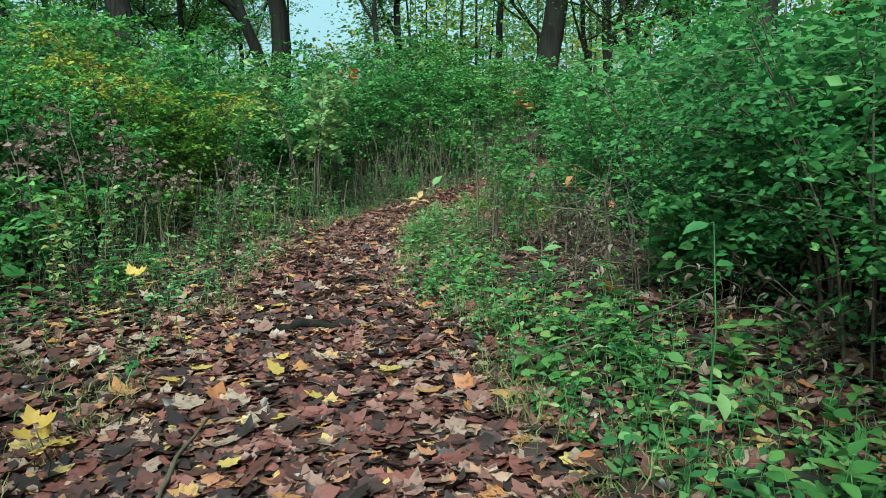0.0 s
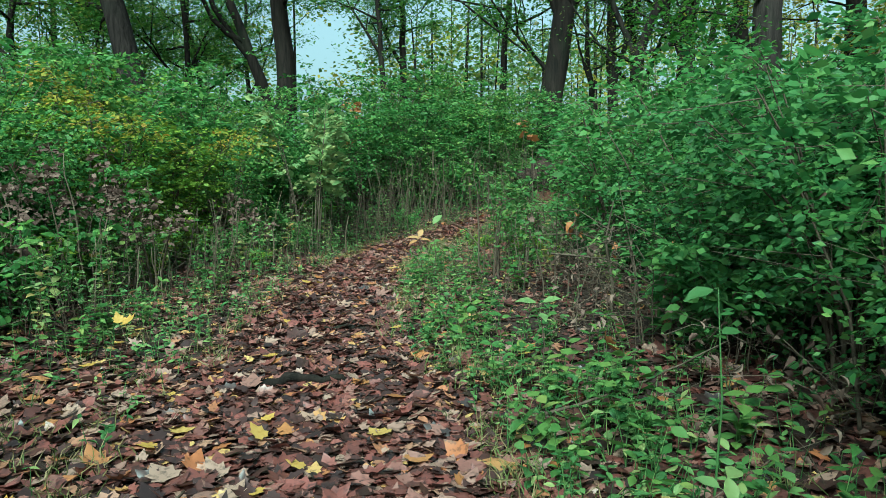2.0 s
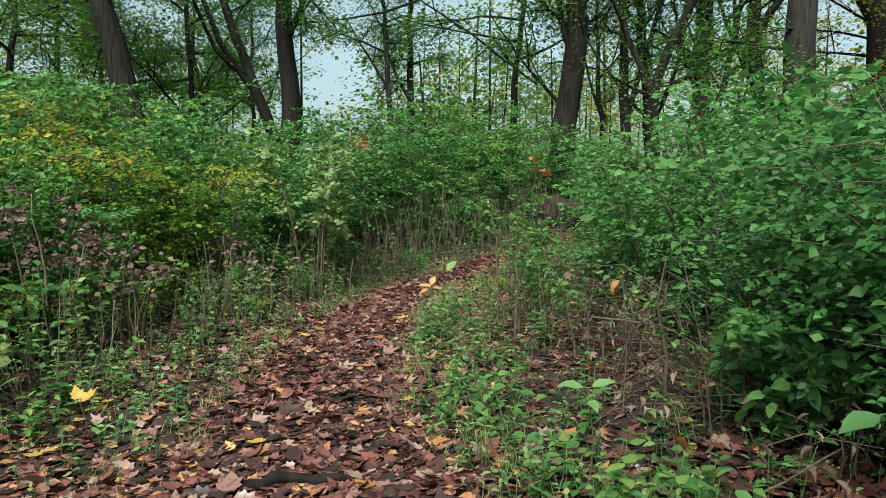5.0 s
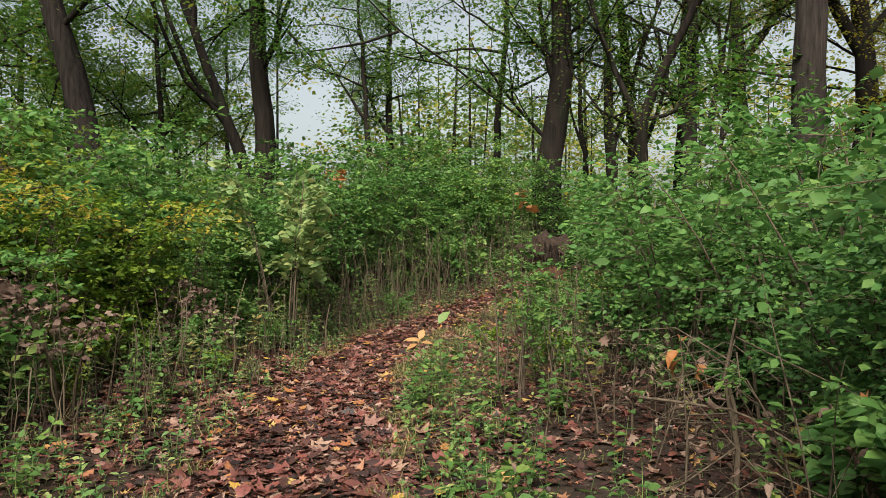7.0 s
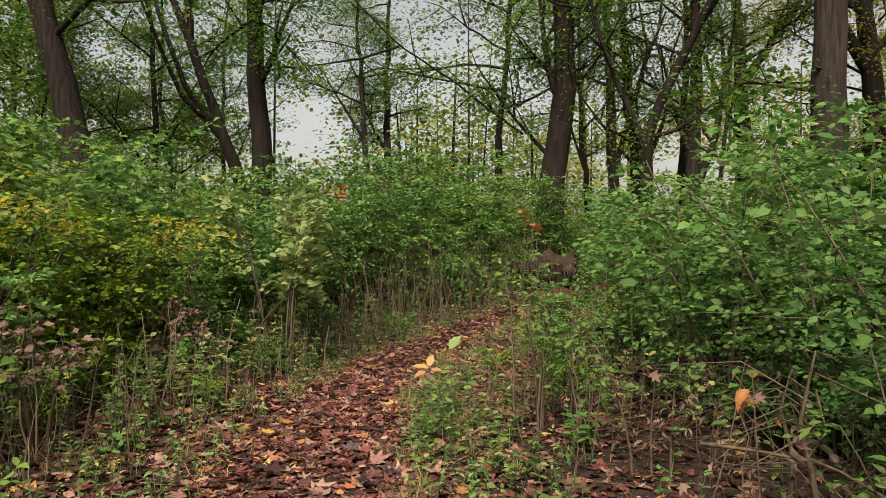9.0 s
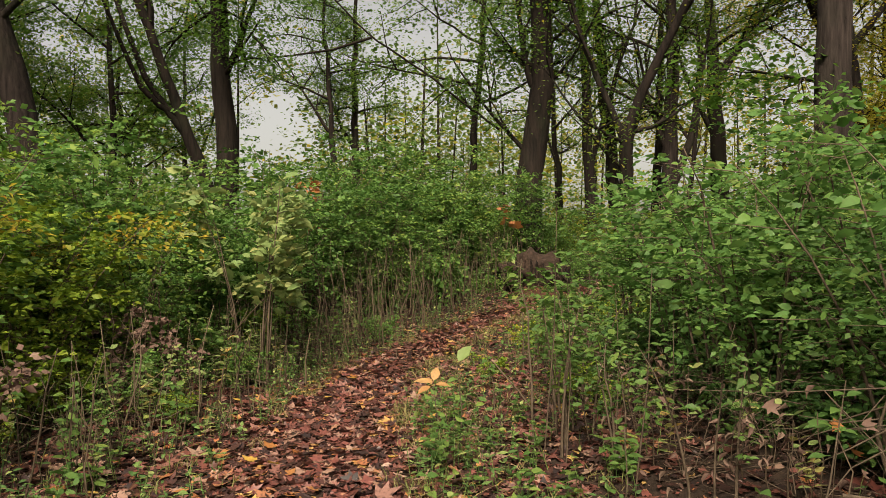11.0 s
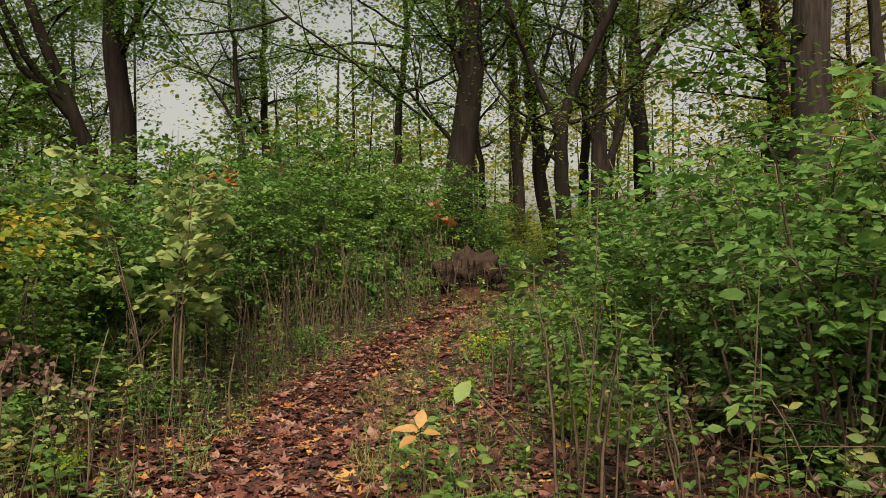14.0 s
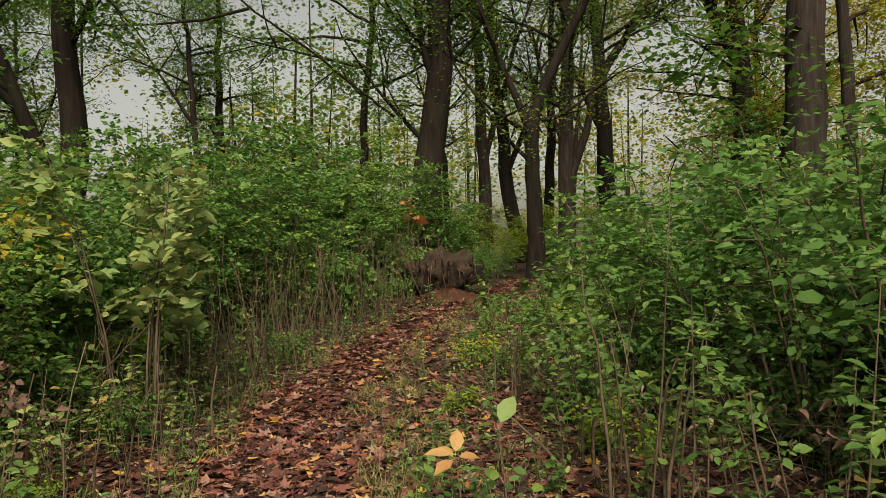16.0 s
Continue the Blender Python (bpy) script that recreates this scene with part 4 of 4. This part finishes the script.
leafy_stem("small plant with bright yellow leaves", -1.37, 2.6, 0.22, [(1, 0.3, 0.08, 0.5), (1, 2.4, 0.07, 0.9), (0.9, 4.1, 0.08, 0.3), (0.8, 1.3, 0.065, 0.6), (0.7, 5.4, 0.065, 0.2)], MAPLE, YELLOW, curl=3.0)
leafy_stem("green plant with one grey-white drooping leaf", 1.05, 2.83, 0.3, [(1, 4.9, 0.1, -1.4), (0.9, 0.9, 0.11, 0.1), (0.8, 2.4, 0.1, 0.2), (0.6, 4.0, 0.11, 0.2)], RICH, PALE)
for x, y, h, n in [(0.12, 8.65, 1.78, 9), (0.5, 8.9, 0.7, 8), (0.9, 8.4, 0.9, 9), (0.2, 9.9, 0.6, 7), (1.0, 9.4, 0.75, 8), (0.75, 8.2, 0.5, 8), (0.6, 10.6, 1.2, 9), (0.35, 7.4, 0.5, 7), (0.9, 6.6, 0.8, 7), (-0.1, 10.2, 0.5, 6), (0.3, 9.4, 0.9, 8), (0.55, 7.9, 1.3, 8), (0.25, 8.5, 1.25, 6), (0.75, 9.2, 1.1, 8), (1.25, 5.2, 1.1, 7), (-3.05, 6.3, 0.75, 9), (-3.2, 8.2, 0.9, 8), (-2.7, 9.4, 0.6, 8), (-1.2, 13.9, 0.45, 7), (0.1, 12.5, 0.6, 7), (-2.2, 15.4, 0.55, 7)]:
    leafy_stem("slender sapling with broad light green leaves", x, y, h, [(rng.uniform(0.55, 1), rng.uniform(0, 6.28), rng.uniform(0.055, 0.09), rng.normal(0.1, 0.3)) for q in range(n + 4)], RICH, FRESH, TWIG, (rng.normal(0, 0.12), rng.normal(0, 0.1)), "sapling")

for i, (x, y, h) in enumerate([(-3.55, 7.1, 1.75), (-3.85, 6.5, 1.6), (-3.35, 8.0, 1.4), (-3.1, 10.6, 1.1)]):
    weed = shrub(60 + i, "dried_weed", "dried grey-brown weed with withered leaves", h, 0.5, 5, 9, 9, 0.06, WITHERED, 0.45, stem_mat=DRY, tilt=1.5)
    weed.location = (x, y, float(land(x, y)))

slender = [shrub(70 + i, "sapling", "slender sapling with broad light green leaves", 1.75, 0.6, 3, 9, 9, 0.062, FRESH, 0.3, 0.95, outline=RICH, rise=0.3, tilt=0.5) for i in range(3)]
for i, (x, y, k) in enumerate([(0.15, 8.7, 1.0), (0.45, 9.15, 0.85), (0.6, 8.25, 0.75), (0.5, 10.2, 0.9), (0.85, 7.5, 0.7), (0.9, 11.2, 0.95), (0.4, 12.0, 0.8), (1.35, 5.4, 0.6), (1.0, 10.6, 1.0), (0.8, 13.0, 0.85), (-3.1, 6.0, 0.5), (-2.95, 9.0, 0.5), (-2.7, 10.2, 0.45), (1.6, 14.0, 0.8)]):
    put(slender[i % 3], x, y, k)
for ob in slender:
    retire(ob)

pale = shrub(41, "shrub", "slender upright shrub with pale grey-green and yellow leaves", 2.8, 0.8, 8, 14, 8, 0.11, PALE, 0.35, 1.25, outline=RICH, rise=0.4, tilt=0.9)
pale.location = (-2.75, 12.2, float(land(-2.75, 12.2)))
gold = shrub(42, "shrub", "maple sapling with yellow and orange autumn leaves", 2.9, 1.8, 6, 20, 18, 0.058, AMBER, 0.76, rise=0.0, tilt=0.5)
gold.location = (-4.1, 10.0, float(land(-4.1, 10.0)))
russet = shrub(43, "shrub", "thin maple sapling with orange-brown leaves", 3.1, 0.55, 3, 7, 6, 0.12, BROWN, 0.7, outline=MAPLE)
russet.location = (-2.7, 17.3, float(land(-2.7, 17.3)))
russet_far = shrub(44, "shrub", "thin maple sapling with a few rust-red leaves", 2.6, 0.5, 2, 4, 3, 0.15, BROWN, 0.8, outline=MAPLE)
russet_far.location = (0.9, 21.7, float(land(0.9, 21.7)))


# ---- uprooted root plate at the bend ----
def root_plate(x, y):
    r = np.random.default_rng(77)
    ob = tagged(new("root_plate"), "upturned root plate of a fallen tree with red clay soil", "root plate")
    ob.location = (x, y, float(land(x, y)))
    bm = bmesh.new()
    bmesh.ops.create_icosphere(bm, subdivisions=4, radius=1.0)
    for v in bm.verts:
        n = noise.fractal(v.co * 2.2, 1.0, 2.0, 4)
        v.co = v.co * (1 + 0.4 * n + 0.22 * noise.fractal(v.co * 6, 0.8, 2.0, 4))
        top = 0.75 + 0.25 * max(-1.0, min(1.0, v.co.z))
        v.co = Vector((v.co.x * 0.85 * top, v.co.y * 0.45 * top, 0.4 + v.co.z * 0.52))
    V = np.array([v.co for v in bm.verts])
    F = np.array([[q.index for q in f.verts] for f in bm.faces])
    bm.free()
    part("root_mass", ([V], [F]), SOIL, ob)
    a = np.linspace(0, 2 * np.pi, 40, endpoint=False)
    rr = np.linspace(0, 1, 8)
    V = np.array([[0.95 * q * math.cos(t) * (1 + 0.1 * math.sin(3 * t)), -0.25 + 0.85 * q * math.sin(t), 0.2 * (1 - q) ** 1.3 - 0.06 * q + 0.03 * r.normal()] for q in rr for t in a])
    F = [[i * 40 + j, (i + 1) * 40 + j, (i + 1) * 40 + (j + 1) % 40] for i in range(7) for j in range(40)] + [[i * 40 + j, (i + 1) * 40 + (j + 1) % 40, i * 40 + (j + 1) % 40] for i in range(7) for j in range(40)]
    part("clay_apron", ([V], [np.array(F)]), REDSOIL, ob, "slumped red-brown clay")
    for i in range(44):
        t = r.uniform(-1.3, 1.3)
        p = np.array([0.78 * math.sin(t), -0.4 * math.cos(t), r.uniform(0.5, 0.85)])
        d = np.array([math.sin(t) * 0.25, -0.12, r.uniform(-1.0, -0.6)])
        ln = r.uniform(0.3, 0.7)
        buf = ([], [])
        add(buf, tube([p, p + d * ln * 0.5 + r.normal(0, 0.04, 3), p + d * ln + r.normal(0, 0.07, 3)], [0.014, 0.009, 0.003], 5, 0.1, r))
        part("root", buf, DARKBARK if i % 6 else TWIG, ob)


root_plate(1.65, 20.9)
for x, y, h in [(0.6, 20.7, 0.8), (0.95, 20.75, 0.6), (1.9, 20.9, 0.5), (2.3, 21.3, 0.7), (0.4, 20.3, 0.5), (1.2, 20.2, 0.35), (2.8, 21.4, 0.6), (3.3, 21.9, 0.7)]:
    leafy_stem("slender green sapling beside the upturned roots", x, y, h, [(rng.uniform(0.3, 1), rng.uniform(0, 6.28), rng.uniform(0.09, 0.14), rng.normal(0.2, 0.2)) for q in range(14)], RICH, HERB, TWIG, (rng.normal(0, 0.15), rng.normal(0, 0.1)), "sapling")


# ---- roots, sticks and the leaning dead limb ----
def stick(name, label, pts, radius, material, category):
    ob = tagged(new(name), label, category)
    pts = np.array(pts, float)
    t = np.linspace(0, 1, 4 * len(pts))
    s = np.linspace(0, 1, len(pts))
    fine = np.column_stack([np.interp(t, s, pts[:, q]) for q in range(3)]) + rng.normal(0, radius * 0.25, (len(t), 3))
    buf = ([], [])
    add(buf, tube(fine, np.linspace(radius, radius * 0.4, len(t)), 8, 0.12))
    part("wood", buf, material, ob)
    return ob


def low(x, y, up=0.0):
    return (x, y, float(land(x, y)) + up)


stick("tree_root", "worn dark root crossing the leafy path", [low(-1.25, 4.75, 0.0), low(-1.02, 4.8, 0.045), low(-0.75, 4.86, 0.04), low(-0.5, 4.95, -0.02)], 0.04, DARKBARK, "root")
stick("tree_root", "worn dark root half buried in leaves", [low(-1.2, 6.3, -0.02), low(-0.95, 6.35, 0.03), low(-0.72, 6.4, -0.02)], 0.035, DARKBARK, "root")
stick("fallen_stick", "pale dry fallen stick lying on leaves", [low(-0.85, 2.35, 0.03), low(-0.95, 2.8, 0.05), low(-0.98, 3.2, 0.04)], 0.012, DRY, "stick")
stick("fallen_stick", "dark fallen branch under the herbs", [low(1.0, 2.65, 0.05), low(1.35, 2.5, 0.09), low(1.75, 2.45, 0.1)], 0.03, DARKBARK, "stick")
stick("fallen_stick", "grey fallen branch under the shrubs", [low(0.5, 3.9, 0.12), low(1.0, 4.05, 0.2), low(1.5, 4.3, 0.3)], 0.009, TWIG, "stick")
stick("fallen_stick", "bent dry branch above the leaves", [low(0.7, 5.9, 0.62), low(1.1, 5.7, 0.55), low(1.6, 5.4, 0.25)], 0.008, TWIG, "stick")
stick("fallen_stick", "thin dry branch leaning in the thicket", [low(-3.3, 12.2, 0.2), low(-2.9, 12.0, 0.6), low(-2.5, 11.7, 1.0)], 0.011, DRY, "stick")
stick("fallen_stick", "thin dry branch among the herbs", [low(0.2, 9.8, 0.1), low(-0.1, 10.4, 0.45), low(-0.5, 11.2, 0.6)], 0.01, DRY, "stick")


def leaning_limb():
    def at(px, py, z):
        x, y = seen_from(px, z)
        return (x, y, 1.475 + (441 - py) / 1305 * z)
    ob = stick("dead_limb", "long dark dead limb leaning against a thin tree", [at(930, 232, 22.5), at(880, 195, 22.5), at(800, 130, 22.3), at(715, 75, 22), at(640, -5, 22), at(600, -60, 22), at(560, -140, 22)], 0.038, DARKBARK, "dead limb")
    buf = ([], [])
    add(buf, tube([at(715, 75, 22), at(650, 95, 21.8), at(580, 105, 21.5), at(500, 112, 21)], [0.045, 0.035, 0.025, 0.01], 6, 0.1))
    part("side_branch", buf, DARKBARK, ob)


leaning_limb()
